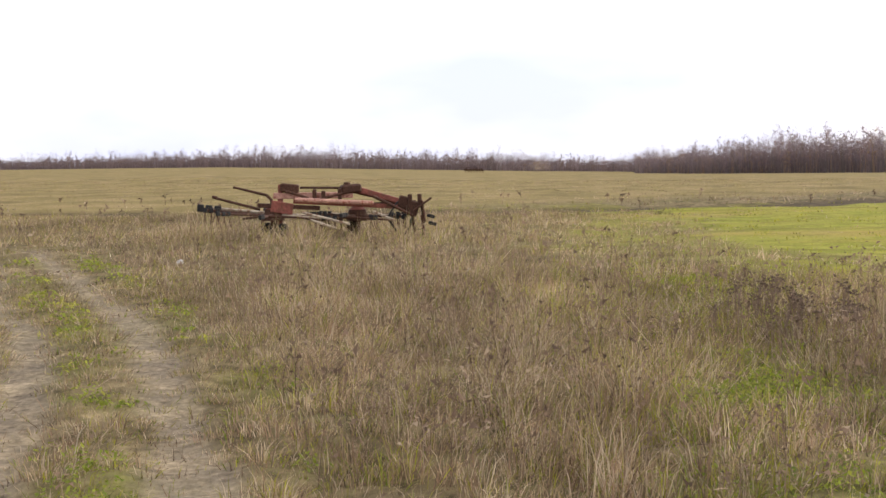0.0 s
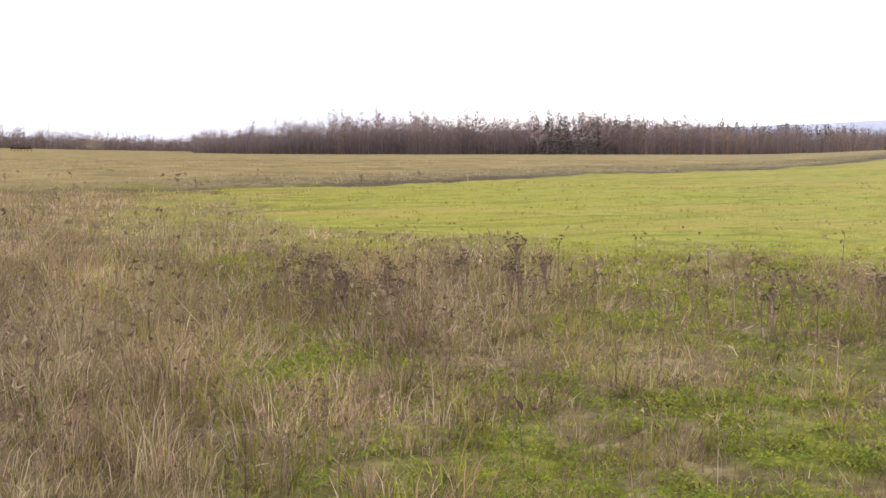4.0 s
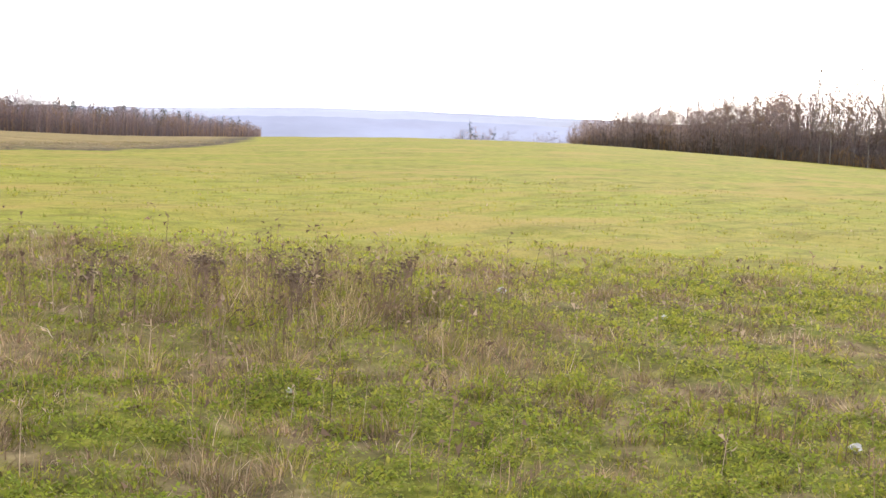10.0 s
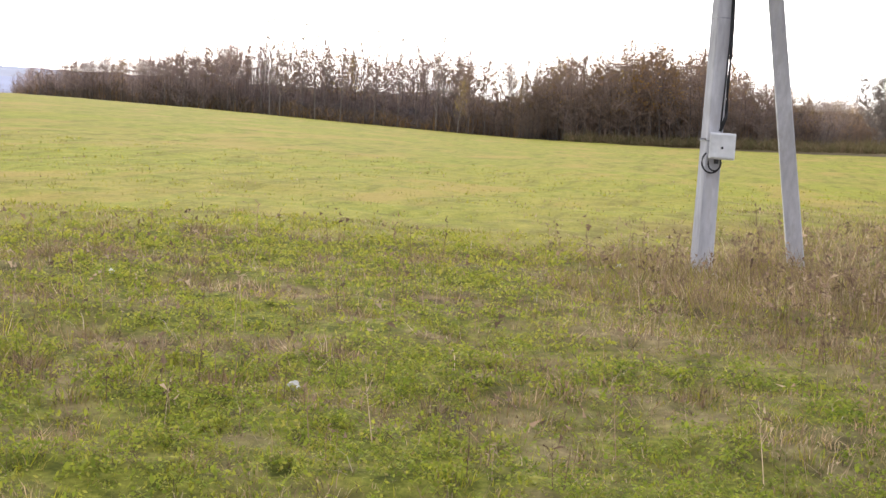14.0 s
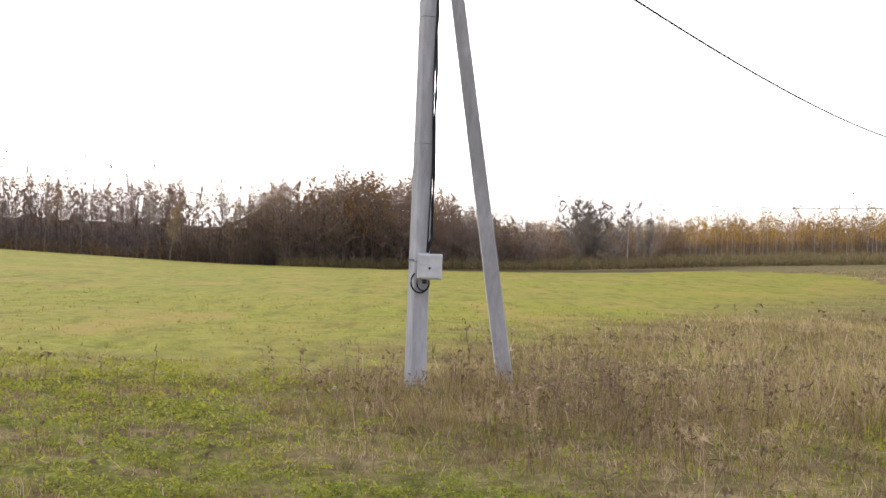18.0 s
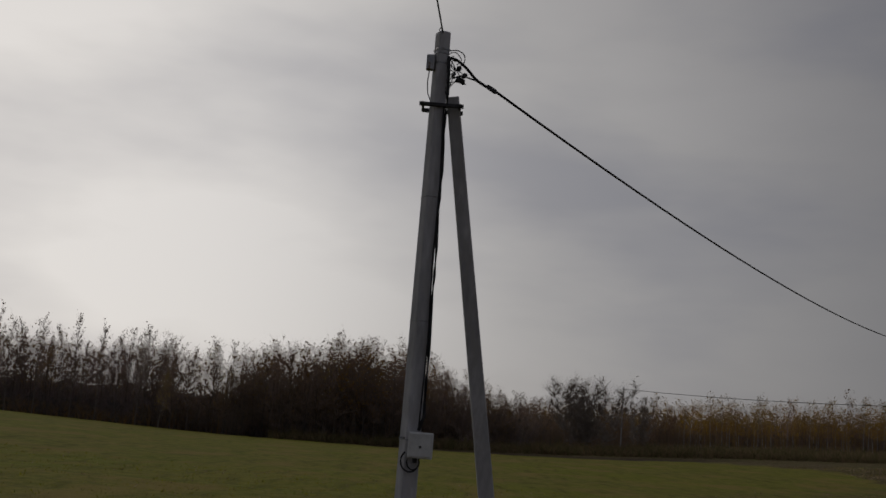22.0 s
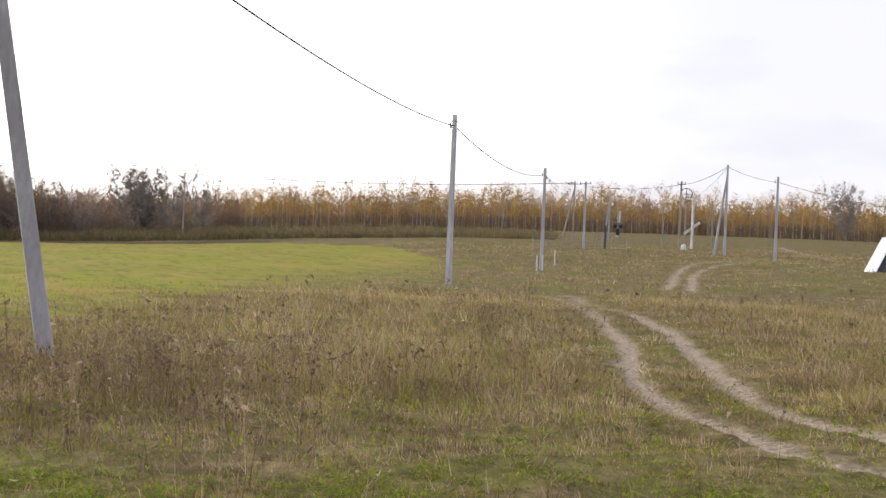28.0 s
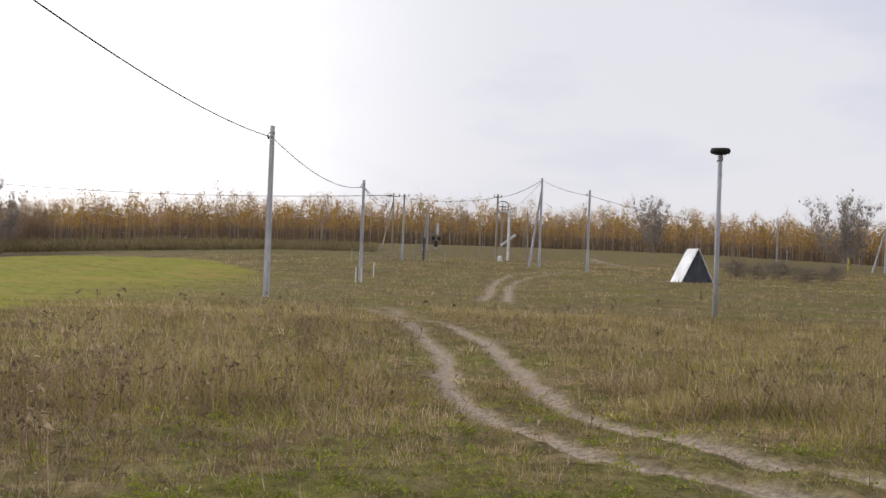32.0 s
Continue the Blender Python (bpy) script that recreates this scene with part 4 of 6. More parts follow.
def anchor_pole():
    """The near pole: a shaft, a leaning brace, a meter box and its cables."""
    side = Vector((math.cos(radians(88.5)), -math.sin(radians(88.5)), 0))
    ahead = Vector((math.sin(radians(88.5)), math.cos(radians(88.5)), 0))
    p = empty("braced_concrete_pole", Matrix.Translation(P1), "grey concrete anchor pole with a leaning brace and a meter box", "power pole", "poles of the power line")
    up = Vector((0, 0, 1))

    def at(s, a, z):
        return side * s + ahead * a + up * z

    part("shaft", square_beam(at(0, 0, -0.5), at(0, 0, 7.36), 0.275, 0.23, 0.18, 0.165, 0.016, side + ahead * 0.4), M_CONCRETE, p)
    foot = polar(92.85, 18.2) - P1
    brace = part("brace", square_beam(foot - up * 0.4 + (foot - at(0.2, 0, 6.45)).normalized() * 0.2, at(0.2, 0.02, 6.45), 0.24, 0.2, 0.17, 0.15, 0.014, ahead), M_CONCRETE, p, "leaning concrete brace")
    tie = part("tie_bar", square_beam(at(-0.25, -0.13, 6.28), at(0.36, -0.13, 6.28), 0.06, 0.05, bevel=0.006), M_DARKMETAL, p, "dark steel tie bar")
    part("tie_bar", square_beam(at(-0.2, 0.13, 6.26), at(0.36, 0.15, 6.26), 0.06, 0.05, bevel=0.006), M_DARKMETAL, p, "dark steel tie bar")
    for s in (-0.2, 0.31):
        part("bolt", beam(at(s, -0.2, 6.28), at(s, 0.2, 6.27), 0.018), M_DARKMETAL, tie, "threaded bolt")
    for z in (7.10, 7.04, 6.9):
        part("steel_band", square_beam(at(0, 0, z - 0.012), at(0, 0, z + 0.012), 0.192, 0.177, bevel=0.004, side=side + ahead * 0.4), M_STEEL, p, "thin steel band")
    for z in (1.72, 3.3, 5.0):
        part("steel_band", square_beam(at(0, 0, z - 0.008), at(0, 0, z + 0.008), 0.277 - z * 0.0132, 0.234 - z * 0.0092, bevel=0.003, side=side + ahead * 0.4), M_STEEL, p, "thin steel band")
    # meter box
    box = part("meter_box", block((0.33, 0.16, 0.34), bevel=0.012), M_BOX, p, "light grey plastic meter box")
    box.matrix_local = Matrix.Translation(at(0.14, -0.2, 1.66)) @ pose(0, 0, 0, 0, 0, 1.5 - 90)
    part("door", block((0.29, 0.012, 0.3), (0, -0.086, 0), bevel=0.005), M_BOX, box)
    part("lock", beam((0.0, -0.09, -0.02), (0.0, -0.105, -0.02), 0.018), M_DARKMETAL, box, "dark lock")
    part("gland", beam((-0.06, 0, -0.17), (-0.06, 0, -0.23), 0.03), M_DARKMETAL, box, "black cable gland")
    part("bracket", block((0.38, 0.03, 0.03), (-0.1, 0.1, 0.08), bevel=0.004), M_STEEL, box, "steel bracket")
    # cables down the shaft
    run = [at(0.1, -0.12, 6.98)]
    for k in range(14):
        z = 6.8 - k * 0.36
        run.append(at(0.118 + 0.007 * math.sin(k * 1.9) + 0.003 * k, -0.125, z))
    part("cable", pipe([*run, at(0.16, -0.16, 2.05), at(0.10, -0.2, 1.85)], 0.023), M_CABLE, p, "black cable running down the pole", True)
    part("cable", pipe([at(0.085, -0.12, 6.3), at(0.12, -0.14, 5.2), at(0.105, -0.13, 4.1), at(0.13, -0.14, 3.0), at(0.11, -0.15, 2.3), at(0.1, -0.2, 1.86)], 0.012), M_CABLE, p, "", True)
    loop = [at(0.02 + 0.11 * math.cos(a) * 1.1, -0.21, 1.45 + 0.14 * math.sin(a)) for a in np.linspace(2.2, 6.6, 14)]
    part("cable_loop", pipe(loop, 0.013), M_CABLE, p, "black cable loop under the box", True)
    loop = [at(0.06 + 0.08 * math.cos(a), -0.22, 1.44 + 0.1 * math.sin(a)) for a in np.linspace(2.9, 6.8, 12)]
    part("cable_loop", pipe(loop, 0.011), M_CABLE, p, "", True)
    # fuse box and clamps at the top
    fuse = part("fuse_box", block((0.09, 0.12, 0.22), bevel=0.012), M_STEEL, p, "small grey fuse box")
    fuse.matrix_local = Matrix.Translation(at(-0.14, -0.03, 6.9))
    part("fuse_lead", pipe([at(-0.15, -0.03, 6.8), at(-0.165, -0.05, 6.62), at(-0.15, -0.08, 6.45), at(-0.1, -0.1, 6.33)], 0.008), M_CABLE, p, "", True)
    rng = random.Random(4)

    def loose(points, r, label=""):
        """A slack cable drawn smoothly through points given as (across, ahead, up)."""
        rows = [tuple(at(*q)) for q in points]
        fine = []
        rows = [rows[0], *rows, rows[-1]]
        for a, b, c, d in zip(rows, rows[1:], rows[2:], rows[3:]):
            a, b, c, d = (np.array(q) for q in (a, b, c, d))
            for t in (0, 0.25, 0.5, 0.75):
                fine.append(tuple(0.5 * (2 * b + (c - a) * t + (2 * a - 5 * b + 4 * c - d) * t * t + (3 * b - a - 3 * c + d) * t ** 3)))
        part("lead", pipe([*fine, rows[-1]], r, 5), M_CABLE, p, label, True)

    loose([(0.09, -0.04, 6.98), (0.2, -0.05, 6.97), (0.36, -0.04, 6.86), (0.52, -0.03, 6.7), (0.74, -0.03, 6.58)], 0.022, "thick twisted cable bundle")
    loose([(0.1, -0.06, 7.08), (0.22, -0.08, 7.09), (0.32, -0.09, 7.02), (0.31, -0.08, 6.9), (0.24, -0.06, 6.86)], 0.008)
    loose([(0.12, -0.06, 7.05), (0.2, -0.1, 7.05), (0.28, -0.1, 6.95), (0.22, -0.08, 6.88)], 0.007)
    loose([(0.18, -0.1, 6.68), (0.3, -0.09, 6.73), (0.42, -0.06, 6.71), (0.5, -0.03, 6.7)], 0.013)
    for k in range(9):
        z = 6.5 + 0.055 * k
        c = (rng.uniform(0.14, 0.34), -0.08 + rng.uniform(-0.05, 0.05), 6.62 + rng.uniform(0, 0.26))
        loose([(0.09, -0.08, z), (0.11 + rng.uniform(0, 0.06), -0.1, z + rng.uniform(-0.06, 0.1)), c, (c[0] + rng.uniform(-0.03, 0.1), c[1], c[2] + rng.uniform(-0.06, 0.08))], 0.007)
        if k % 3 != 2:
            part("piercing_clamp", block((0.06, 0.045, 0.075), tuple(at(*c)), (rng.uniform(-50, 50), rng.uniform(-50, 50), rng.uniform(0, 90)), 0.01), M_DARKMETAL, p, "black piercing clamp")
    part("tension_clamp", square_beam(at(0.66, -0.03, 6.63), at(0.8, -0.03, 6.55), 0.05, 0.06, bevel=0.01), M_DARKMETAL, p, "black tension clamp")
    part("pull_hook", pipe([at(0.07, 0, 7.0), at(0.14, -0.01, 7.0), at(0.2, -0.02, 6.95)], 0.014), M_DARKMETAL, p, "steel hook")
    part("top_pin", pipe([at(-0.05, 0, 7.34), at(-0.06, 0, 7.4), at(-0.03, 0, 7.44)], 0.008), M_DARKMETAL, p)
    return at


near_at = anchor_pole()


def wire(a, b, sag, r, label="black overhead cable sagging between two poles"):
    a, b = Vector(a), Vector(b)
    pts = [a.lerp(b, k / 28) - Vector((0, 0, 4 * sag * (k / 28) * (1 - k / 28))) for k in range(29)]
    return tagged(part("overhead_cable", pipe(pts, r, 5), M_CABLE, smooth=True), label, "cable", "overhead cables")


UP = Vector((0, 0, 7.0))
wire(P1 + near_at(0.76, -0.03, 6.58), P2 + UP, 0.5, 0.019, "twisted black cable from the braced pole to the next")
wire(P2 + UP, P3 + UP, 0.75, 0.019)
wire(P3 + UP, P4 + UP, 0.9, 0.022)
wire(P4 + UP, PL + Vector((0, 0, 7.6)), 0.4, 0.03)
wire(PL + Vector((0, 0, 7.6)), P5 + Vector((0, 0, 9.1)), 0.35, 0.03)
wire(P5 + Vector((0, 0, 9.1)), P6 + UP, 0.25, 0.02)
wire(P6 + UP, P7 + UP, 1.4, 0.024)
wire(P7 + UP, P8 + UP, 0.9, 0.024)
wire(PA + Vector((0, 0, 8.2)), PO + Vector((0, 0, 11.4)), 0.9, 0.05, "thin far wire before the birch wood")
wire(PA + Vector((0, 0, 8.2)), P3 + UP, 1.5, 0.026, "thin far wire before the birch wood")
wire(P5 + Vector((0, 0, 9.0)), PR + Vector((0, 0, 5.5)), 0.4, 0.02)
PB = Vector((-18, 2.4, height(-18, 2.4)))
concrete_pole(PB, 7.5, 0, "grey concrete power pole across the dirt track")
wire(P1 + Vector((0, 0, 7.33)), PB + Vector((0, 0, 7.3)), 0.12, 0.012, "thin wire over the dirt track")


def strutted_pole(at, tall, lean, label, arm, mat):
    p = empty("strutted_power_pole", Matrix.Translation(at), label, "power pole", "poles of the power line")
    side = Vector((math.cos(radians(120)), -math.sin(radians(120)), 0))
    part("shaft", beam((0, 0, -0.4), (0, 0, tall), 0.15, 0.11), mat, p)
    part("strut", beam(side * lean + Vector((0, 0, -0.5)), Vector((0, 0, tall - 1.0)), 0.14, 0.1), mat, p)
    if arm:
        part("crossarm", square_beam(side * -1.0 + Vector((0, 0, tall - 0.5)), side * 1.0 + Vector((0, 0, tall - 0.5)), 0.1, 0.1), mat, p)
        for s in (-0.9, -0.35, 0.35, 0.9):
            part("insulator", beam(side * s + Vector((0, 0, tall - 0.45)), side * s + Vector((0, 0, tall - 0.2)), 0.07, 0.04), M_DARKMETAL, p, "dark insulator")
    return p


strutted_pole(PA, 8.5, -1.6, "grey wooden anchor pole with a leaning strut", True, M_WOODPOLE)
strutted_pole(P5, 9.3, -1.1, "pale concrete pole with a close leaning strut", False, M_CONCRETE)
strutted_pole(P8, 7.6, -1.9, "pale anchor pole with a leaning strut", False, M_CONCRETE)
strutted_pole(polar(118.0, 178), 7.0, -0.6, "pale pole with a strut near the crossing", False, M_CONCRETE)


def plain_pole(at, tall, r, mat, label, arm=0.0, name="utility_pole", tilt=0.0):
    p = empty(name, Matrix.Translation(at) @ pose(0, 0, 0, 0, tilt, 0), label, "pole")
    part("shaft", beam((0, 0, -0.4), (0, 0, tall), r * 1.25, r), mat, p)
    side = Vector((math.cos(radians(120)), -math.sin(radians(120)), 0))
    if arm:
        part("crossarm", square_beam(side * -arm + Vector((0, 0, tall - 0.35)), side * arm + Vector((0, 0, tall - 0.35)), 0.1, 0.1), M_DARKMETAL, p, "dark crossarm")
        for s in (-0.85, 0.85):
            part("insulator", beam(side * s * arm + Vector((0, 0, tall - 0.3)), side * s * arm + Vector((0, 0, tall - 0.05)), 0.06, 0.04), M_DARKMETAL, p)
    return p, side


plain_pole(PL, 8.0, 0.12, M_WOODPOLE, "pale wooden pole with a short dark crossarm", 0.5)
ringed, side = plain_pole(PR, 6.3, 0.1, M_WOODPOLE, "wooden pole carrying a round dark frame")
ring = [Vector((0, 0, 6.6)) + side * 0.75 * math.cos(a) + Vector((0, 0, 0.75 * math.sin(a))) for a in np.linspace(0, 2 * math.pi, 17)]
part("ring", pipe(ring, 0.07), M_DARKMETAL, ringed, "round dark iron frame")
part("spoke", beam(Vector((0, 0, 6.6)) - side * 0.7, Vector((0, 0, 6.6)) + side * 0.7, 0.05), M_DARKMETAL, ringed)
part("spoke", beam((0, 0, 5.9), (0, 0, 7.3), 0.05), M_DARKMETAL, ringed)
plain_pole(polar(120.5, 140), 5.2, 0.07, M_WOODPOLE, "thin pale leaning post", 0, "leaning_post", 2)
plain_pole(polar(122.75, 132), 5.6, 0.08, M_WOODPOLE, "thin pale leaning post", 0, "leaning_post", 3)


def wayside_cross():
    c = polar(121.82, 146)
    p = empty("wayside_cross", Matrix.Translation(c), "tall white wooden cross with a slanting lower bar", "cross")
    s = Vector((math.cos(radians(121.8)), -math.sin(radians(121.8)), 0))
    up = Vector((0, 0, 1))
    part("upright", square_beam(up * -0.4, up * 6.1, 0.26, 0.22, bevel=0.01), M_WHITE, p)
    part("upper_bar", square_beam(s * -0.85 + up * 5.85, s * 0.85 + up * 5.9, 0.12, 0.14, bevel=0.01), M_WHITE, p)
    part("slanting_bar", square_beam(s * -0.95 - s.cross(up) * 0.16 + up * 1.75, s * 0.85 - s.cross(up) * 0.16 + up * 3.15, 0.12, 0.3, bevel=0.01), M_WHITE, p)
    q = polar(121.45, 143)
    b = empty("white_stone", Matrix.Translation(q), "white painted stone at the foot of the cross", "stone")
    part("body", block((0.7, 0.5, 0.75), (0, 0, 0.25), (0, 0, 20), 0.12, (0.5, 0.35)), M_WHITE, b)


wayside_cross()


def crossing_signal():
    p = empty("crossing_signal", Matrix.Translation(polar(118.42, 190)), "railway crossing signal with a white board and dark lamp heads", "signal")
    s = Vector((math.cos(radians(118.4)), -math.sin(radians(118.4)), 0))
    f = s.cross(Vector((0, 0, 1)))
    up = Vector((0, 0, 1))
    part("mast", beam(up * -0.3, up * 4.0, 0.07), M_STEEL, p)
    part("white_board", square_beam(s * 0.12 + up * 2.3, s * 0.12 + up * 4.1, 0.5, 0.06, bevel=0.02, side=f), M_WHITE, p)
    part("small_board", square_beam(s * -0.75 + up * 2.35, s * -0.2 + up * 2.35, 0.3, 0.05, bevel=0.02), M_WHITE, p, "small white board")
    for k in (-0.45, 0.45):
        lamp_head = part("lamp_head", beam(s * k + up * 1.7 - f * 0.1, s * k + up * 1.7 + f * 0.2, 0.3, 0.3, 12), M_DARKMETAL, p, "round dark lamp head")
        part("hood", beam(s * k + up * 1.72 + f * 0.2, s * k + up * 1.72 + f * 0.45, 0.2, 0.24, 10), M_DARKMETAL, lamp_head)
    part("relay_box", block((0.9, 0.5, 0.95), (0, 0, 0.85), (0, 0, -28), 0.03), M_DARKMETAL, p, "dark relay box")
    part("plinth", block((0.7, 0.6, 0.7), (0, 0, 0.05), (0, 0, -28), 0.03), M_CONCRETE, p, "pale concrete plinth")


crossing_signal()


def nest_pole():
    at = polar(131.4, 49)
    p = empty("nest_pole", Matrix.Translation(at), "slender pale pole topped by a dark round platform", "pole")
    part("shaft", beam((0, 0, -0.4), (0, 0, 6.35), 0.105, 0.085, 12), M_CONCRETE, p, smooth=True)
    rng = random.Random(9)
    tyre = bmesh.new()
    n, m = 24, 8
    ring_v = [[tyre.verts.new(((0.26 + 0.14 * math.cos(2 * math.pi * j / m)) * math.cos(2 * math.pi * i / n), (0.26 + 0.14 * math.cos(2 * math.pi * j / m)) * math.sin(2 * math.pi * i / n), 6.5 + 0.1 * max(-1, min(1, 1.5 * math.sin(2 * math.pi * j / m))))) for j in range(m)] for i in range(n)]
    for i in range(n):
        for j in range(m):
            tyre.faces.new((ring_v[i][j], ring_v[(i + 1) % n][j], ring_v[(i + 1) % n][(j + 1) % m], ring_v[i][(j + 1) % m]))
    part("tyre", tyre, M_BLACK, p, "black tyre used as a platform", True)
    part("plate", beam((0, 0, 6.36), (0, 0, 6.4), 0.24, 0.24, 12), M_DARKMETAL, p, "dark mounting plate")
    part("collar", beam((0, 0, 6.12), (0, 0, 6.3), 0.12, 0.12, 12), M_STEEL, p)
    part("bracket", pipe([(0.08, 0, 6.2), (0.26, -0.1, 6.22), (0.3, -0.12, 6.1)], 0.022), M_DARKMETAL, p, "bent iron bracket")
    part("bracket", pipe([(-0.07, 0, 5.6), (-0.14, 0.02, 5.6), (-0.14, 0.02, 5.5)], 0.012), M_DARKMETAL, p)


nest_pole()


def a_frame_shed():
    at = polar(130.35, 85)
    p = empty("a_frame_shed", Matrix.Translation(at) @ pose(0, 0, 0, 0, 0, -130.4 + 25), "small triangular shed with a white sheet roof and dark gable", "shed")
    h, w, d = 2.25, 1.1, 1.5
    # local: the gable looks along -y, the roof slopes fall to -x and +x
    for sgn in (-1, 1):
        slope = part("roof_slope", square_beam((sgn * (w + 0.1), 0, -0.05), (sgn * 0.02, 0, h + 0.04), d + 0.3, 0.05, bevel=0.008, side=(sgn * h, 0, w)), M_TIN, p, "white roof sheet")
    for k in range(9):
        x = -w + 2 * w * (k + 0.5) / 9
        top = h * (1 - abs(x) / w) - 0.03
        if top > 0.15:
            part("gable_board", block((2 * w / 9 - 0.012, 0.03, top), (x, -d / 2, top / 2), bevel=0.004), M_DARKBOARD, p)
            part("back_board", block((2 * w / 9 - 0.012, 0.03, top), (x, d / 2, top / 2), bevel=0.004), M_DARKBOARD, p)
    part("sill_beam", block((2 * w, 0.1, 0.12), (0, -d / 2 + 0.08, 0.06), bevel=0.01), M_WOODPOLE, p)
    part("door", block((0.62, 0.03, 1.1), (0.0, -d / 2 - 0.035, 0.6), bevel=0.006), M_DARKBOARD, p, "dark plank door")
    part("loose_board", block((0.9, 0.2, 0.05), (1.5, -1.0, 0.1), (0, 12, 30), 0.01), M_WHITE, p, "pale board lying on the grass")


a_frame_shed()


def stakes():
    for b, r, h in ((114.72, 87, 1.1), (114.98, 86, 1.05), (115.55, 97, 1.2), (117.35, 140, 1.7), (117.7, 142, 1.8)):
        p = empty("fence_stake", Matrix.Translation(polar(b, r)), "short pale wooden stake standing in the grass", "stake", "stakes by the track")
        part("stake", square_beam((0, 0, -0.2), (0.03, 0, h), 0.09, 0.07, 0.08, 0.06, 0.01), M_WHITE if r < 100 else M_WOODPOLE, p)
        part("cap", block((0.08, 0.07, 0.05), (0.03, 0, h + 0.02), bevel=0.01), M_WHITE, p)
    p = empty("dark_post", Matrix.Translation(polar(117.85, 138)), "short dark wooden post", "post")
    part("post", beam((0, 0, -0.2), (0, 0, 2.6), 0.14, 0.12), M_DARKBOARD, p)
    part("cap", beam((0, 0, 2.6), (0, 0, 2.66), 0.13, 0.08), M_DARKBOARD, p)
    p = empty("marker_post", Matrix.Translation(polar(137.2, 188)), "yellow painted marker post", "post")
    part("post", square_beam((0, 0, -0.2), (0, 0, 1.6), 0.24, 0.24, bevel=0.02), M_YELLOW, p)
    part("cap", block((0.26, 0.26, 0.06), (0, 0, 1.62), bevel=0.02), M_WHITE, p)
    fence = empty("wire_fence", Matrix.Translation(polar(116.7, 128)), "low wire fence on thin grey posts", "fence")
    s = Vector((math.cos(radians(100)), -math.sin(radians(100)), 0))
    base = polar(116.7, 128)
    tops = []
    for k in range(7):
        q = s * (k - 3) * 1.7
        z = height(base.x + q.x, base.y + q.y) - base.z
        part("post", beam((q.x, q.y, z - 0.2), (q.x, q.y, z + 1.5), 0.045, 0.04, 6), M_WOODPOLE, fence)
        tops.append(Vector((q.x, q.y, z)))
    for h in (0.4, 0.75, 1.1, 1.42):
        part("strand", pipe([t + Vector((0, 0, h)) for t in tops], 0.012, 4), M_STEEL, fence)


stakes()


def long_shed():
    a, b = polar(62.6, 300), polar(81.0, 246)
    base = min(a.z, b.z)
    mid = (a + b) / 2
    run = Vector((b.x - a.x, b.y - a.y, 0))
    p = empty("long_farm_shed", Matrix.Translation((mid.x, mid.y, base)), "long low farm shed with a dark roof and pale ridge", "farm shed")
    w = run.normalized()
    back = Vector((-w.y, w.x, 0))
    if back.dot(mid) < 0:
        back = -back
    n = 12
    h0, h1 = a.z - base, b.z - base

    def z_at(q):
        return h0 + (h1 - h0) * q

    for k in range(n):
        q0, q1 = k / n, (k + 1) / n - 0.0002
        p0, p1 = w * run.length * (q0 - 0.5), w * run.length * (q1 - 0.5)
        za, zb = z_at(q0), z_at(q1)
        v = [p0 + Vector((0, 0, za - 1)), p1 + Vector((0, 0, zb - 1)), p1 + Vector((0, 0, zb + 2.4)), p0 + Vector((0, 0, za + 2.4))]
        v += [c + back * 0.25 for c in v]
        part("wall_panel", solid(v), M_DARKBOARD, p)
        r = [p0 - back * 0.5 + Vector((0, 0, za + 2.3)), p1 - back * 0.5 + Vector((0, 0, zb + 2.3)), p1 + back * 7 + Vector((0, 0, zb + 6.3)), p0 + back * 7 + Vector((0, 0, za + 6.3))]
        r += [c + Vector((0, 0, 0.16)) for c in r]
        part("roof_panel", solid(r), M_ROOF, p)
        t = [p0 + back * 6.7 + Vector((0, 0, za + 6.3)), p1 + back * 6.7 + Vector((0, 0, zb + 6.3)), p1 + back * 7.2 + Vector((0, 0, zb + 6.55)), p0 + back * 7.2 + Vector((0, 0, za + 6.55))]
        t += [c + Vector((0, 0, 0.16)) for c in t]
        part("ridge_cap", solid(t), M_TIN, p, "pale metal ridge cap")


def solid(v):
    """A six-sided solid from four corners of one face and four of the opposite one."""
    bm = bmesh.new()
    k = [bm.verts.new(c) for c in v]
    for f in ((3, 2, 1, 0), (4, 5, 6, 7), (0, 1, 5, 4), (1, 2, 6, 5), (2, 3, 7, 6), (3, 0, 4, 7)):
        bm.faces.new([k[i] for i in f])
    bmesh.ops.recalc_face_normals(bm, faces=bm.faces[:])
    return bm


M_ROOF = surface("weathered_slate_grey_roof", (0.075, 0.07, 0.075), (0.12, 0.115, 0.12), 1.2, 0.95)
long_shed()


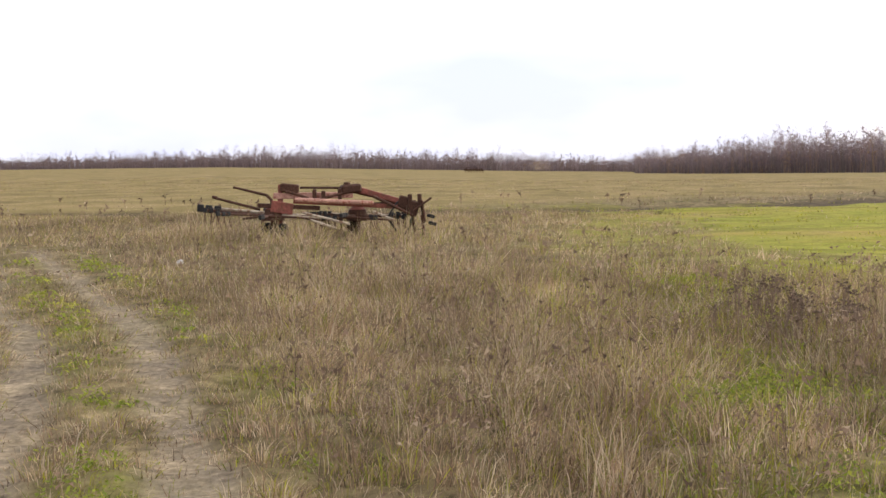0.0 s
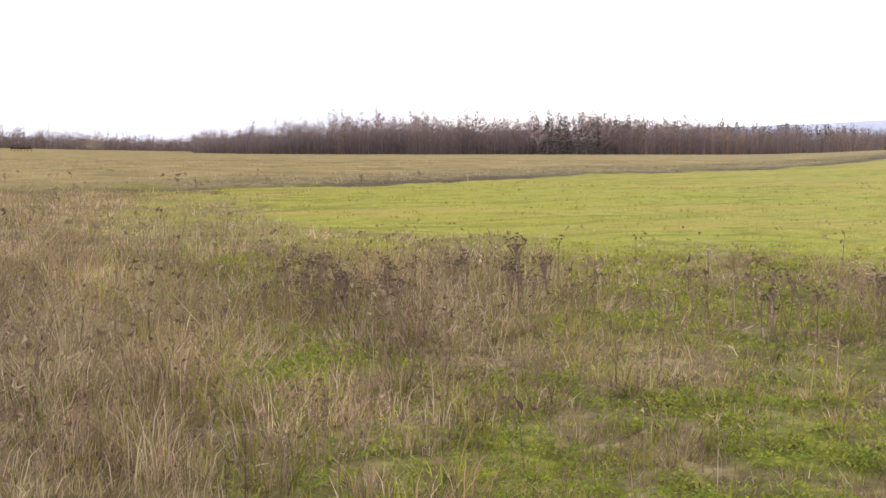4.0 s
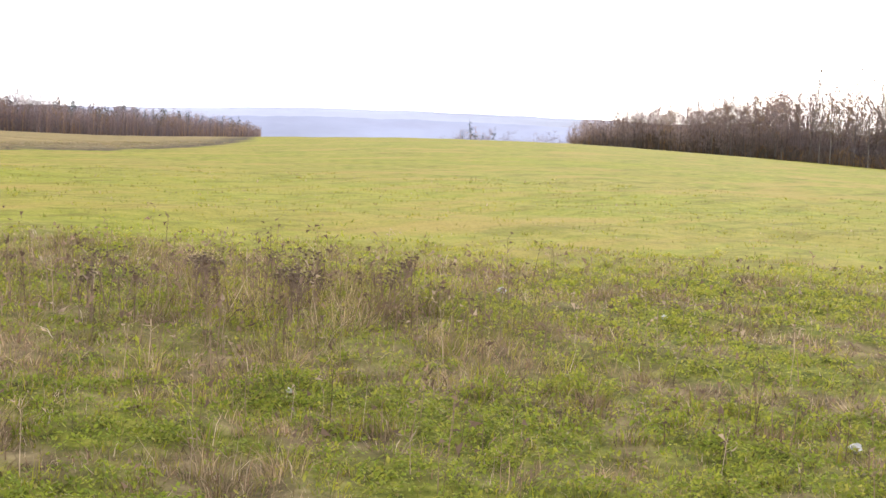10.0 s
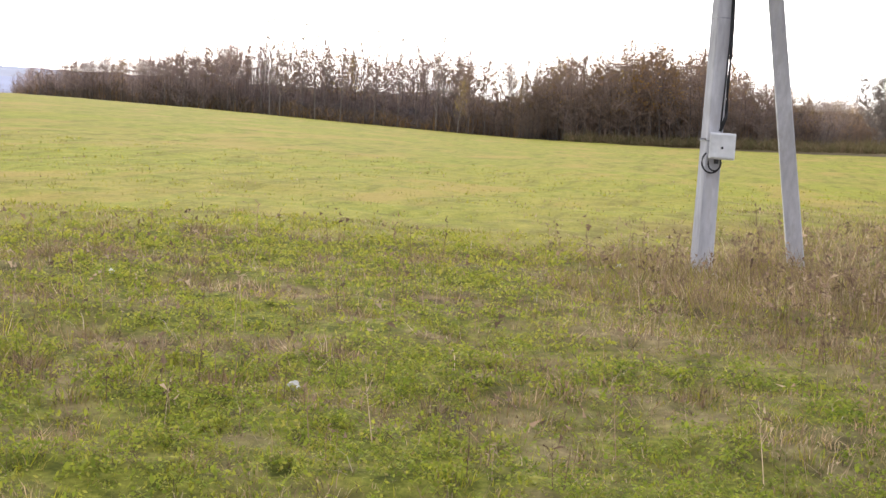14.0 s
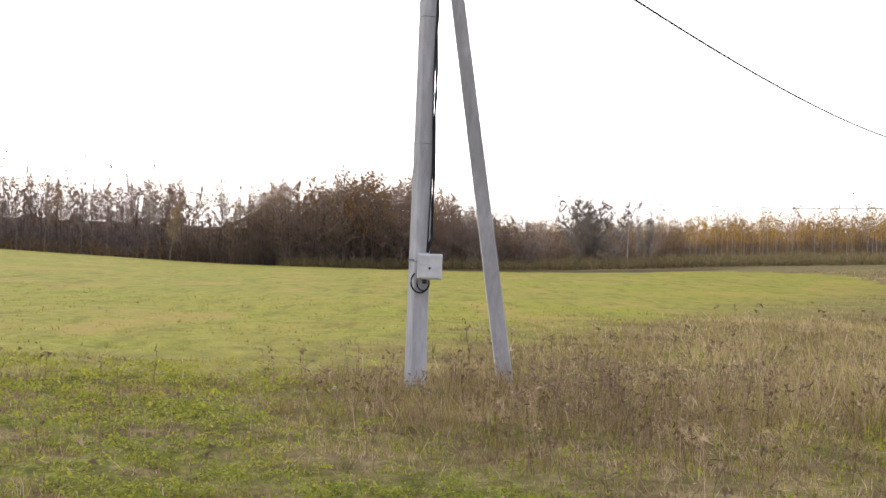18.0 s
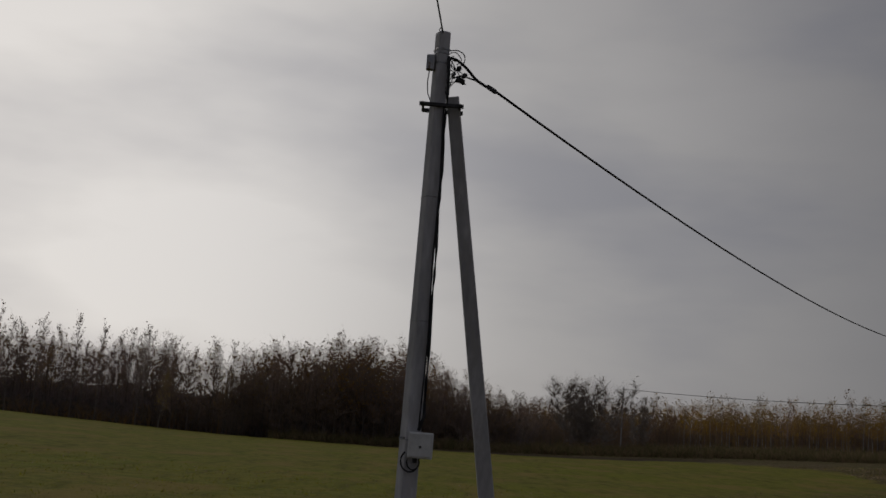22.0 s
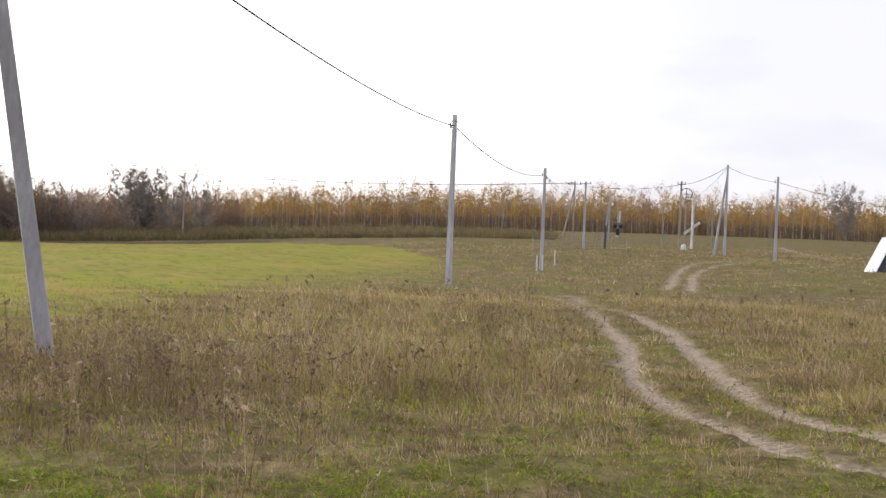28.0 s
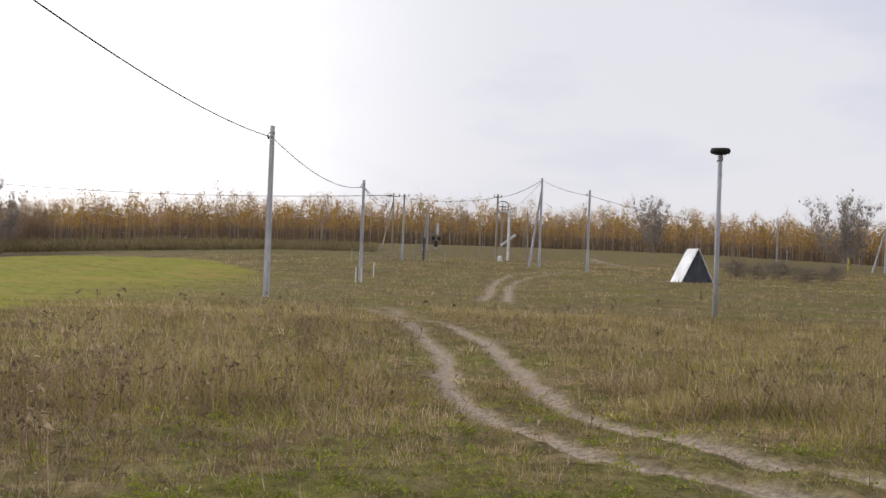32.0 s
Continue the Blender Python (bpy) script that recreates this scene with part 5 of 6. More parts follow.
# ---------------------------------------------------------------- the abandoned hay rake
def hay_rake():
    at = polar(-5.9, 28)
    at.z -= 0.1
    p = empty("hay_rake", Matrix.Translation(at) @ pose(0, 0, 0, 0, 0, 5.4), "rusty red rotary hay rake standing idle in tall grass", "hay rake")
    # local x runs across, y away from the track, z up
    main = part("main_beam", square_beam((-0.95, 0.1, 0.98), (0.85, 0.1, 0.98), 0.16, 0.14, bevel=0.012), M_PALE_RED, p, "sun-bleached red box beam")
    part("lower_beam", square_beam((-0.5, -0.15, 0.86), (1.85, -0.1, 0.70), 0.11, 0.1, bevel=0.01), M_RED, p, "red steel beam")
    part("upper_rail", beam((-0.35, 0.15, 1.16), (0.62, 0.15, 1.14), 0.026), M_RUST, p)
    part("head_post", square_beam((-0.82, 0.1, 0.3), (-0.78, 0.1, 1.24), 0.14, 0.12, bevel=0.01), M_RED, p)
    part("head_box", block((0.42, 0.3, 0.2), (-0.58, 0.12, 1.15), (0, 6, 0), 0.025), M_RUST, p, "rusty head box")
    part("gearbox", block((0.46, 0.36, 0.2), (0.8, 0.12, 1.12), (0, -4, 10), 0.04), M_RUST, p, "dark rusty gearbox")
    part("gearbox_cap", beam((0.72, 0.12, 1.2), (0.72, 0.12, 1.27), 0.09, 0.07, 10), M_RUST, p)
    part("drawbar", square_beam((0.98, 0.1, 1.1), (2.06, 0.05, 0.78), 0.13, 0.13, 0.12, 0.12, 0.012), M_RED, p, "red drawbar")
    part("drawbar", square_beam((0.75, 0.3, 1.08), (2.0, 0.25, 0.76), 0.07, 0.07, bevel=0.008), M_RUST, p)
    for x, z in ((-0.02, 0.99), (0.18, 0.95), (0.55, 1.0)):
        part("bracket", block((0.09, 0.24, 0.26), (x, 0.05, z), bevel=0.012), M_RUST, p)
    part("cross_tube", beam((-0.45, -0.35, 0.9), (1.3, -0.3, 0.8), 0.05), M_PALE_RED, p, "sun-bleached red tube")
    part("brace", beam((1.3, -0.2, 0.95), (2.2, -0.25, 0.5), 0.035), M_RUST, p)
    part("brace", beam((1.2, 0.3, 0.75), (2.3, 0.2, 0.8), 0.04), M_RUST, p)
    part("lever", beam((2.2, -0.2, 0.6), (2.62, -0.22, 0.9), 0.025), M_RUST, p)
    part("pale_arm", beam((-0.3, -0.5, 0.62), (0.75, -0.9, 0.36), 0.03), M_BARE, p, "worn pale steel arm")
    part("pale_arm", beam((-0.4, -0.45, 0.55), (0.45, -1.0, 0.28), 0.028), M_BARE, p, "worn pale steel arm")
    part("pale_arm", beam((1.3, -0.1, 0.6), (1.75, -0.6, 0.42), 0.03), M_BARE, p, "worn pale steel arm")
    part("side_link", beam((-0.7, -0.1, 1.1), (-0.15, -0.12, 0.92), 0.03), M_RUST, p)
    part("side_link", beam((0.1, -0.1, 0.9), (0.75, -0.05, 1.05), 0.028), M_RUST, p)
    hitch = part("hitch_frame", block((0.26, 0.4, 0.34), (2.2, 0.05, 0.66), (0, 14, 0), 0.03), M_RUST, p, "rusty hitch frame")
    part("hitch_plate", block((0.05, 0.5, 0.5), (2.44, 0.05, 0.6), (0, -8, 0), 0.015), M_RUST, hitch)
    part("hitch_pin", beam((2.36, -0.1, 0.74), (2.36, -0.1, 0.98), 0.05), M_RUST, hitch)
    part("hitch_pin", beam((2.14, -0.1, 0.74), (2.14, -0.1, 0.98), 0.05), M_RUST, hitch)
    part("hitch_bracket", block((0.3, 0.26, 0.3), (2.02, 0.05, 0.78), (0, 18, 0), 0.03), M_RUST, hitch)
    part("side_plate", block((0.5, 0.04, 0.26), (-0.75, -0.2, 0.72), (0, 10, 0), 0.012), M_RED, p, "dented red side plate")
    part("rotor_guard", pipe([(-1.6, -0.5, 0.5), (-1.1, -0.75, 0.56), (-0.4, -0.75, 0.52), (0.1, -0.55, 0.45)], 0.028), M_RUST, p, "", True)
    part("rotor_guard", pipe([(0.3, -0.3, 0.46), (0.8, -0.6, 0.5), (1.4, -0.5, 0.44), (1.8, -0.2, 0.4)], 0.028), M_RUST, p, "", True)
    part("cross_beam", square_beam((-1.3, -0.1, 0.78), (0.1, -0.2, 0.7), 0.1, 0.1, bevel=0.01), M_RUST, p)
    part("stand", square_beam((2.42, 0.0, 0.5), (2.46, 0.0, -0.05), 0.09, 0.07, bevel=0.008), M_RUST, p)
    part("stand", square_beam((2.2, 0.15, 0.5), (2.28, 0.15, -0.05), 0.06, 0.06, bevel=0.008), M_RUST, p)
    for x, y, z in ((2.62, 0, 0.47), (2.66, 0.05, 0.3)):
        part("linkage", block((0.18, 0.1, 0.08), (x, y, z), (0, 15, 0), 0.015), M_BLACK, p)
    part("hose", pipe([(1.85, -0.2, 0.82), (1.7, -0.24, 0.6), (1.6, -0.24, 0.45), (1.72, -0.22, 0.3), (1.82, -0.2, 0.15)], 0.02), M_BLACK, p, "black hydraulic hose", True)
    part("hose", pipe([(2.16, -0.24, 0.45), (2.12, -0.28, 0.25), (2.02, -0.28, 0.1), (1.9, -0.26, 0.04)], 0.022), M_BLACK, p, "black hydraulic hose", True)

    def rotor(x, y, z, arms, tilt, reach, label):
        r = part("rotor", beam((x, y, z - 0.12), (x, y, z + 0.14), 0.26, 0.2, 14), M_RUST, p, label)
        part("hub_cover", beam((x, y, z + 0.14), (x, y, z + 0.24), 0.19, 0.11, 12), M_RED, r)
        part("rotor_shaft", beam((x, y, 0.12), (x, y, z - 0.1), 0.07, 0.07), M_RUST, r)
        for k, a in enumerate(arms):
            c, s = math.cos(radians(a)), math.sin(radians(a))
            e = Vector((x + reach * c, y + reach * s, z + tilt * c * reach + 0.02 * (k % 3)))
            i = Vector((x + 0.2 * c, y + 0.2 * s, z))
            bar = part("tine_arm", beam(i, e, 0.032, 0.028), M_BARE if k % 3 == 1 else M_RUST, r, "worn pale steel tine arm" if k % 3 == 1 else "")
            w = Vector((-s, c, 0))
            for q in (0.0, 0.14, 0.28):
                m = e - Vector((c, s, tilt * c)) * q
                part("tine_holder", block((0.09, 0.07, 0.1), tuple(m), (0, 0, a), 0.012), M_BLACK, bar)
                part("tine", pipe([m, m + Vector((0, 0, -0.16)) + w * 0.03, m + Vector((0, 0, -0.3)) + w * 0.1], 0.008, 4), M_RUST, bar)
        return r

    rotor(-0.95, 0.0, 0.55, (176, 152, 196, 222, -28, -12, 12, 40, 100, 262), -0.08, 1.55, "wide rotor hub with radiating tine arms")
    rotor(0.95, 0.25, 0.5, (170, 188, 205, -20, -8, 12, 95, 140, 250, 290), -0.03, 1.1, "rotor hub with radiating tine arms")
    part("raised_arm", beam((-1.1, 0.1, 1.0), (-1.85, 0.15, 1.19), 0.032, 0.026), M_RUST, p, "rusty raised arm")
    part("raised_arm", beam((-1.25, 0.0, 0.68), (-2.25, -0.05, 0.96), 0.034, 0.028), M_RUST, p, "rusty raised arm")
    part("arm_head", block((0.12, 0.1, 0.07), (-2.25, -0.05, 0.97), (0, 14, 0), 0.012), M_RUST, p)
    part("arm_bend", pipe([(-1.1, 0.1, 1.0), (-1.0, 0.08, 0.9), (-0.97, 0.05, 0.65)], 0.035), M_RUST, p)
    part("pale_arm", beam((-1.15, -0.1, 0.62), (-2.45, -0.15, 0.75), 0.03), M_BARE, p, "worn pale steel arm")
    for x, z in ((-2.56, 0.74), (-2.38, 0.72), (-2.18, 0.7)):
        part("tine_block", block((0.15, 0.12, 0.17), (x, -0.15, z), (0, 5, 0), 0.02), M_BLACK, p, "black tine block")
    part("wheel", beam((-0.75, -0.32, 0.22), (-0.75, -0.2, 0.22), 0.15, 0.15, 16), M_BLACK, p, "small black rubber wheel")
    part("wheel", beam((-1.1, 0.25, 0.22), (-1.1, 0.37, 0.22), 0.15, 0.15, 16), M_BLACK, p, "small black rubber wheel")
    part("wheel", beam((0.85, 0.5, 0.22), (0.85, 0.62, 0.22), 0.15, 0.15, 16), M_BLACK, p, "small black rubber wheel")
    part("axle", beam((-0.85, -0.26, 0.22), (-0.95, 0.3, 0.22), 0.03), M_RUST, p)
    part("axle", beam((0.85, 0.25, 0.22), (0.85, 0.6, 0.22), 0.03), M_RUST, p)


hay_rake()


def far_harrow():
    at = polar(1.5, 420)
    p = empty("old_harrow", Matrix.Translation(at) @ pose(0, 0, 0, 0, 0, -1.6) @ Matrix.Scale(1.6, 4), "dark rusty harrow standing far off in the meadow", "harrow")
    part("beam", square_beam((-2.2, 0, 0.75), (2.1, 0, 0.6), 0.22, 0.2, bevel=0.02), M_RUST, p)
    part("beam", square_beam((-2.0, 1.0, 0.55), (2.1, 1.0, 0.5), 0.18, 0.18, bevel=0.02), M_RUST, p)
    for k in range(7):
        x = -1.9 + k * 0.63
        part("tine", square_beam((x, 0.4, 0.62), (x + 0.1, 0.4, -0.05), 0.1, 0.16, bevel=0.01), M_RUST, p)
    part("mast", square_beam((-1.7, 0.3, 0.6), (-1.5, 0.3, 1.25), 0.16, 0.16, bevel=0.02), M_RUST, p)
    part("mast", square_beam((1.5, 0.3, 0.6), (1.9, 0.3, 1.1), 0.16, 0.16, bevel=0.02), M_RUST, p)
    part("brace", square_beam((-1.5, 0.3, 1.2), (1.6, 0.3, 0.75), 0.1, 0.1), M_RUST, p)


far_harrow()
rng_y = np.random.default_rng(77)
bv, bf, cv, cf, ct = twig_tree(rng_y, 2.6, 1.9, 4, 60, 8, 500, "birch", 1.6)
yellow_bush = empty("yellow_bush", Matrix.Translation(polar(4.5, 430)) @ Matrix.Scale(1.6, 4), "small bright yellow bush in the far meadow", "bush")
raw("trunk", bv, bf, M_BARK, yellow_bush)
raw("crown", cv, cf, M_TREE, yellow_bush, tint=ct * 1.3)


# ---------------------------------------------------------------- grass
def sample(rng, n, r0, r1, b0=-25, b1=144):
    r = r0 * (r1 / r0) ** rng.uniform(0, 1, n)
    b = np.radians(rng.uniform(b0, b1, n))
    return r * np.sin(b), r * np.cos(b), r


def tallness(x, y):
    """How tall the dry growth stands, in metres."""
    b, r = np.degrees(np.arctan2(x, y)), np.hypot(x, y)
    h = np.interp(b, [-25, 12, 22, 34, 60, 78, 90, 110, 125, 144], [0.26, 0.25, 0.19, 0.14, 0.13, 0.12, 0.20, 0.21, 0.20, 0.20])
    cut = bumpy(b, 76, 86) * (1 - bumpy(r, 9.5, 13.5))
    h = h * (1 - 0.55 * cut) + 0.10 * bumpy(b, 84, 92) * bumpy(r, 11, 15)
    clump = np.exp(-(((b - 46) / 9) ** 2 + ((r - 11.5) / 2.2) ** 2)) * 0.22 + np.exp(-(((b - 20) / 8) ** 2 + ((r - 13) / 3) ** 2)) * 0.16
    clump = clump + 0.34 * np.exp(-(((b + 6) / 7) ** 2 + ((r - 26.4) / 1.6) ** 2))
    return (h + clump) * (1 + 0.3 * waves(x, y, 1.7, 33))


def spread_out(rng, per_metre, r0, r1, b0=-25, b1=144):
    """Places strewn evenly over a ring of the plan."""
    n = int(per_metre * 0.5 * (r1 * r1 - r0 * r0) * radians(b1 - b0))
    r = np.sqrt(rng.uniform(r0 * r0, r1 * r1, n))
    b = np.radians(rng.uniform(b0, b1, n))
    return r * np.sin(b), r * np.cos(b), r


def tufts(name, rng, x, y, h, each, wide, w, lean, tint_of, label, bent, category="grass"):
    """Tufts of blades that fan out from one foot, each tuft bowed its own way; tint_of gives tones by tuft index."""
    k = len(x)
    i = np.repeat(np.arange(k), each)
    n = len(i)
    a = rng.uniform(0, 2 * np.pi, n)
    q = np.sqrt(rng.uniform(0, 1, n))
    bow_a = rng.normal(0.6, 0.9, k)
    bow = np.c_[np.cos(bow_a), np.sin(bow_a)] * rng.uniform(0.05, 0.5, (k, 1)) * lean
    long = h[i] * rng.uniform(0.4, 1.15, n)
    out = lean * (0.15 + 0.75 * q) * rng.uniform(0.4, 1.3, n)
    d = a + rng.normal(0, 0.6, n)
    go = np.c_[np.cos(d) * np.sin(out), np.sin(d) * np.sin(out)] + bow[i]
    foot = np.c_[x[i] + np.cos(a) * q * wide[i], y[i] + np.sin(a) * q * wide[i], (lie(x, y) - 0.02)[i]]
    up = np.clip(1 - 0.55 * (go ** 2).sum(1), 0.12, 1)
    t = rng.uniform(0, np.pi, n)
    u = np.c_[np.cos(t), np.sin(t), 0 * t] * (w[i] * rng.uniform(0.6, 1.3, n) / 2)[:, None]
    tip = foot + np.c_[go * long[:, None], long * up]
    tone = tint_of(i)
    if not bent:
        v = np.stack([foot - u, foot + u, tip], 1).reshape(-1, 3)
        f = np.arange(n * 3).reshape(-1, 3)
        tone = np.repeat(tone, 3, 0)
    else:
        mid = foot + np.c_[go * (long * 0.3)[:, None], long * up * 0.62]
        v = np.stack([foot - u, foot + u, mid + u * 0.85, mid - u * 0.85, tip], 1).reshape(-1, 3)
        j = np.arange(n)[:, None] * 5
        f = np.concatenate([j + [0, 1, 2], j + [0, 2, 3], j + [3, 2, 4]], 1).reshape(-1, 3)
        tone = np.repeat(tone, 5, 0)
    return tagged(raw(name, v, f, M_GRASS, tint=tone), label, category, kind="stuff")


def pick(rng, n, tones, weights, even=0.0):
    """A tone for each of n pieces, by weights of shape (n, tones), a little varied."""
    c = np.cumsum(weights, 1)
    c /= c[:, -1:]
    i = (rng.uniform(0, 1, (n, 1)) > c).sum(1)
    t = np.array(tones)[np.clip(i, 0, len(tones) - 1)] * rng.uniform(0.72, 1.28, (n, 1))
    mean = (np.array(tones)[None] * (weights / weights.sum(1, keepdims=True))[:, :, None]).sum(1)
    return t * (1 - even) + mean * even


def build_grass():
    rng = np.random.default_rng(21)
    straw, tan, brown, dark, olive, green, lime = (0.52, 0.41, 0.28), (0.39, 0.285, 0.17), (0.27, 0.175, 0.11), (0.13, 0.09, 0.06), (0.27, 0.235, 0.06), (0.165, 0.21, 0.025), (0.335, 0.32, 0.03)
    tones = [straw, tan, brown, dark, olive, green, lime]
    # dry meadow grass, thinning with distance
    for per, r0, r1, each, fine in ((52, 3.9, 8.5, 26, True), (62, 8.5, 18, 16, False), (14, 18, 45, 12, False), (1.1, 45, 150, 8, False)):
        x, y, r = spread_out(rng, per, r0, r1)
        field, rut, strip, far = zones(x, y)
        lush = lushness(x, y)
        u = rng.uniform(0, 1, (4, len(x)))
        keep = (rut < 0.10 + 0.3 * u[0]) & (field < 0.1 + 0.7 * u[1]) & (strip < 0.3 + u[2]) & (u[3] > 0.55 * lush)
        x, y, r, field, far, lush = x[keep], y[keep], r[keep], field[keep], far[keep], lush[keep]
        b = np.degrees(np.arctan2(x, y))
        rutd = np.minimum(way_off(x, y, RUT_A), way_off(x, y, RUT_B))
        h = tallness(x, y) * 1.3 * rng.uniform(0.55, 1.2, len(x)) * np.clip(1 + 0.5 * waves(x, y, 0.7, 63), 0.45, 1.6) * (1 - 0.6 * lush) * (1 - 0.5 * field) * np.clip(0.2 + rutd * 0.45, 0.2, 1) * np.interp(r, [3, 15, 40, 150], [1, 1, 0.75, 0.7]) * (1 - 0.55 * far)
        pale = np.clip(0.7 + 0.6 * waves(x, y, 3.1, 41) + 0.6 * waves(x, y, 0.6, 64), 0.03, 1.8)
        red = np.clip(0.35 + 0.6 * waves(x, y, 2.2, 42) + 0.4 * waves(x, y, 0.8, 65), 0, 1)
        patch = np.clip(0.5 + 0.8 * waves(x, y, 9, 71) + 0.5 * waves(x, y, 3.5, 72), 0, 1) * bumpy(b, 76, 90)
        low = np.maximum.reduce([bumpy(b, 78, 90) * (1 - bumpy(r, 9, 13)), far * 0.3, patch * 0.7])
        dry = 1 - 0.75 * lush
        pale = pale + 0.6 * bumpy(b, 96, 106) * (1 - bumpy(r, 10, 15))
        pale = pale * (1 - 0.7 * bumpy(b, 22, 32) * (1 - bumpy(b, 80, 88)))
        wts = np.c_[pale * (1 - 0.5 * low) * dry, dry, (0.5 + 0.9 * red) * dry, 0.4 * red + 0.25, 0.7 - 0.4 * (1 - bumpy(b, 18, 30)) + 0.8 * low, lush * 1.1 + 0.14 + 0.12 * low, lush * 1.3 + 0.12 + 0.15 * low]
        wts = wts * (0.12 + rng.gamma(0.7, 1.0, wts.shape))
        mottle = np.clip(1 + 0.25 * waves(x, y, 4.5, 75) + 0.30 * waves(x, y, 14, 76) * bumpy(r, 12, 40) + 0.25 * waves(x, y, 1.2, 77) + rng.normal(0, 0.12, len(x)), 0.45, 1.7) * (1 + 0.16 * bumpy(b, 92, 106) - 0.1 * np.exp(-(((b - 97) / 8) ** 2 + ((r - 12) / 5) ** 2)))
        even = np.interp(r, [12, 30, 70], [0, 0.3, 0.5])
        tufts("dry_meadow_grass", rng, x, y, h, each, 0.06 + 0.006 * r, 0.0015 + 0.00055 * r, 1.3, lambda i: mottle[i, None] * pick(rng, len(i), tones, wts[i], even[i, None]), "dry straw-coloured and brown meadow grass in autumn", fine)
    # low turf between the tufts
    for per, r0, r1, each in ((70, 3.9, 9, 12), (26, 9, 20, 10), (5, 20, 40, 9)):
        x, y, r = spread_out(rng, per, r0, r1)
        field, rut, strip, far = zones(x, y)
        keep = (rut < 0.3 + 0.3 * rng.uniform(0, 1, len(x))) & (field < 0.8)
        x, y, r = x[keep], y[keep], r[keep]
        b = np.degrees(np.arctan2(x, y))
        lush = np.maximum(lushness(x, y), bumpy(b, 78, 90) * 0.15)
        wts = np.c_[0.35 + 0 * x, 0.8 - 0.5 * lush, 0.8 - 0.5 * lush, 0.5 + 0 * x, 1.0 + 0 * x, 0.25 + 1.0 * lush, 0.2 + 0.9 * lush] * (0.12 + rng.gamma(0.7, 1.0, (len(x), 7)))
        tufts("low_turf", rng, x, y, rng.uniform(0.03, 0.10, len(x)), each, 0.05 + 0.006 * r, 0.002 + 0.0009 * r, 1.4, lambda i: pick(rng, len(i), tones, wts[i]), "short matted turf of olive and brown grass", False)
    # flattened old straw between the tufts
    x, y, r = spread_out(rng, 16, 4.2, 14)
    field, rut, strip, far = zones(x, y)
    keep = (rut < 0.2) & (field < 0.5) & (lushness(x, y) < 0.5)
    x, y, r = x[keep], y[keep], r[keep]
    tufts("flattened_straw", rng, x, y, rng.uniform(0.08, 0.26, len(x)), 5, 0.12 + 0 * r, 0.002 + 0.0006 * r, 1.9, lambda i: pick(rng, len(i), [straw, tan, brown, dark], np.ones((len(i), 4)) * [0.5, 1, 0.8, 0.5]), "flattened old straw lying between the tufts", False)
    # short grass of the sown field
    for per, r0, r1, each in ((22, 7, 20, 9), (5, 20, 50, 7)):
        x, y, r = spread_out(rng, per, r0, r1, 4, 118)
        field, rut, strip, far = zones(x, y)
        keep = field * np.interp(r, [7, 30, 50], [1, 0.9, 0.35]) > rng.uniform(0.05, 0.9, len(x))
        x, y, r = x[keep], y[keep], r[keep]
        h = np.interp(r, [7, 20, 90], [0.10, 0.075, 0.06]) * rng.uniform(0.5, 1.4, len(x)) * (1 + 0.5 * waves(x, y, 3, 44))
        old = np.clip(0.35 + 0.7 * waves(x, y, 7, 45), 0, 1)
        wts = np.c_[0.2 * old, 0.4 * old + 0.05, 0.12 * old + 0.03, 0.05 + 0 * x, 0.7 + 0 * x, 0.35 + 0 * x, 1.6 + 0 * x] * (0.15 + rng.gamma(0.8, 1.0, (len(x), 7)))
        tufts("field_grass", rng, x, y, h, each, 0.06 + 0.005 * r, 0.003 + 0.0009 * r, 1.3, lambda i: pick(rng, len(i), tones, wts[i]), "short yellow-green grass of the sown field", False)
    # low leafy weeds in domed clumps
    for per, r0, r1, each in ((82, 3.9, 9, 30), (40, 9, 22, 20)):
        x, y, r = spread_out(rng, per, r0, r1, -24, 142)
        field, rut, strip, far = zones(x, y)
        keep = (rng.uniform(0, 1, len(x)) < 1.05 * lushness(x, y) * (1 - 0.6 * field) * np.interp(r, [9, 20], [1, 0.6])) & (rut < 0.2)
        x, y, r = x[keep], y[keep], r[keep]
        k = len(x)
        i = np.repeat(np.arange(k), each)
        n = len(i)
        dome = (0.06 + 0.006 * r) * rng.uniform(0.6, 1.6, k)
        lift = rng.uniform(0.03, 0.15, k) * (1 + 0.4 * waves(x, y, 0.9, 47))
        a, q = rng.uniform(0, 2 * np.pi, n), np.sqrt(rng.uniform(0, 1, n))
        c = np.c_[x[i] + np.cos(a) * q * dome[i], y[i] + np.sin(a) * q * dome[i], lie(x, y)[i] + lift[i] * (1 - q * q) * rng.uniform(0.5, 1.0, n) + 0.01]
        size = (0.005 + 0.00095 * r[i]) * rng.uniform(0.6, 1.5, n)
        g = a + rng.normal(0, 0.7, n)
        along = np.c_[np.cos(g), np.sin(g), rng.normal(-0.2, 0.5, n)] * size[:, None]
        across = np.c_[-np.sin(g), np.cos(g), rng.normal(0, 0.5, n)] * (size * rng.uniform(0.4, 0.75, n))[:, None]
        v = np.stack([c - along, c - across, c + along, c + across], 1).reshape(-1, 3)
        b = np.degrees(np.arctan2(x, y))
        gold = (1 - 0.75 * bumpy(b, 76, 92)) * (0.35 + 0.65 * bumpy(b, 34, 52))
        sick = np.clip(0.35 + 0.7 * waves(x, y, 1.3, 48) + 0.5 * waves(x, y, 0.4, 49), 0.05, 1.2)
        yellow = np.interp(r, [7, 15], [0, 1.2])
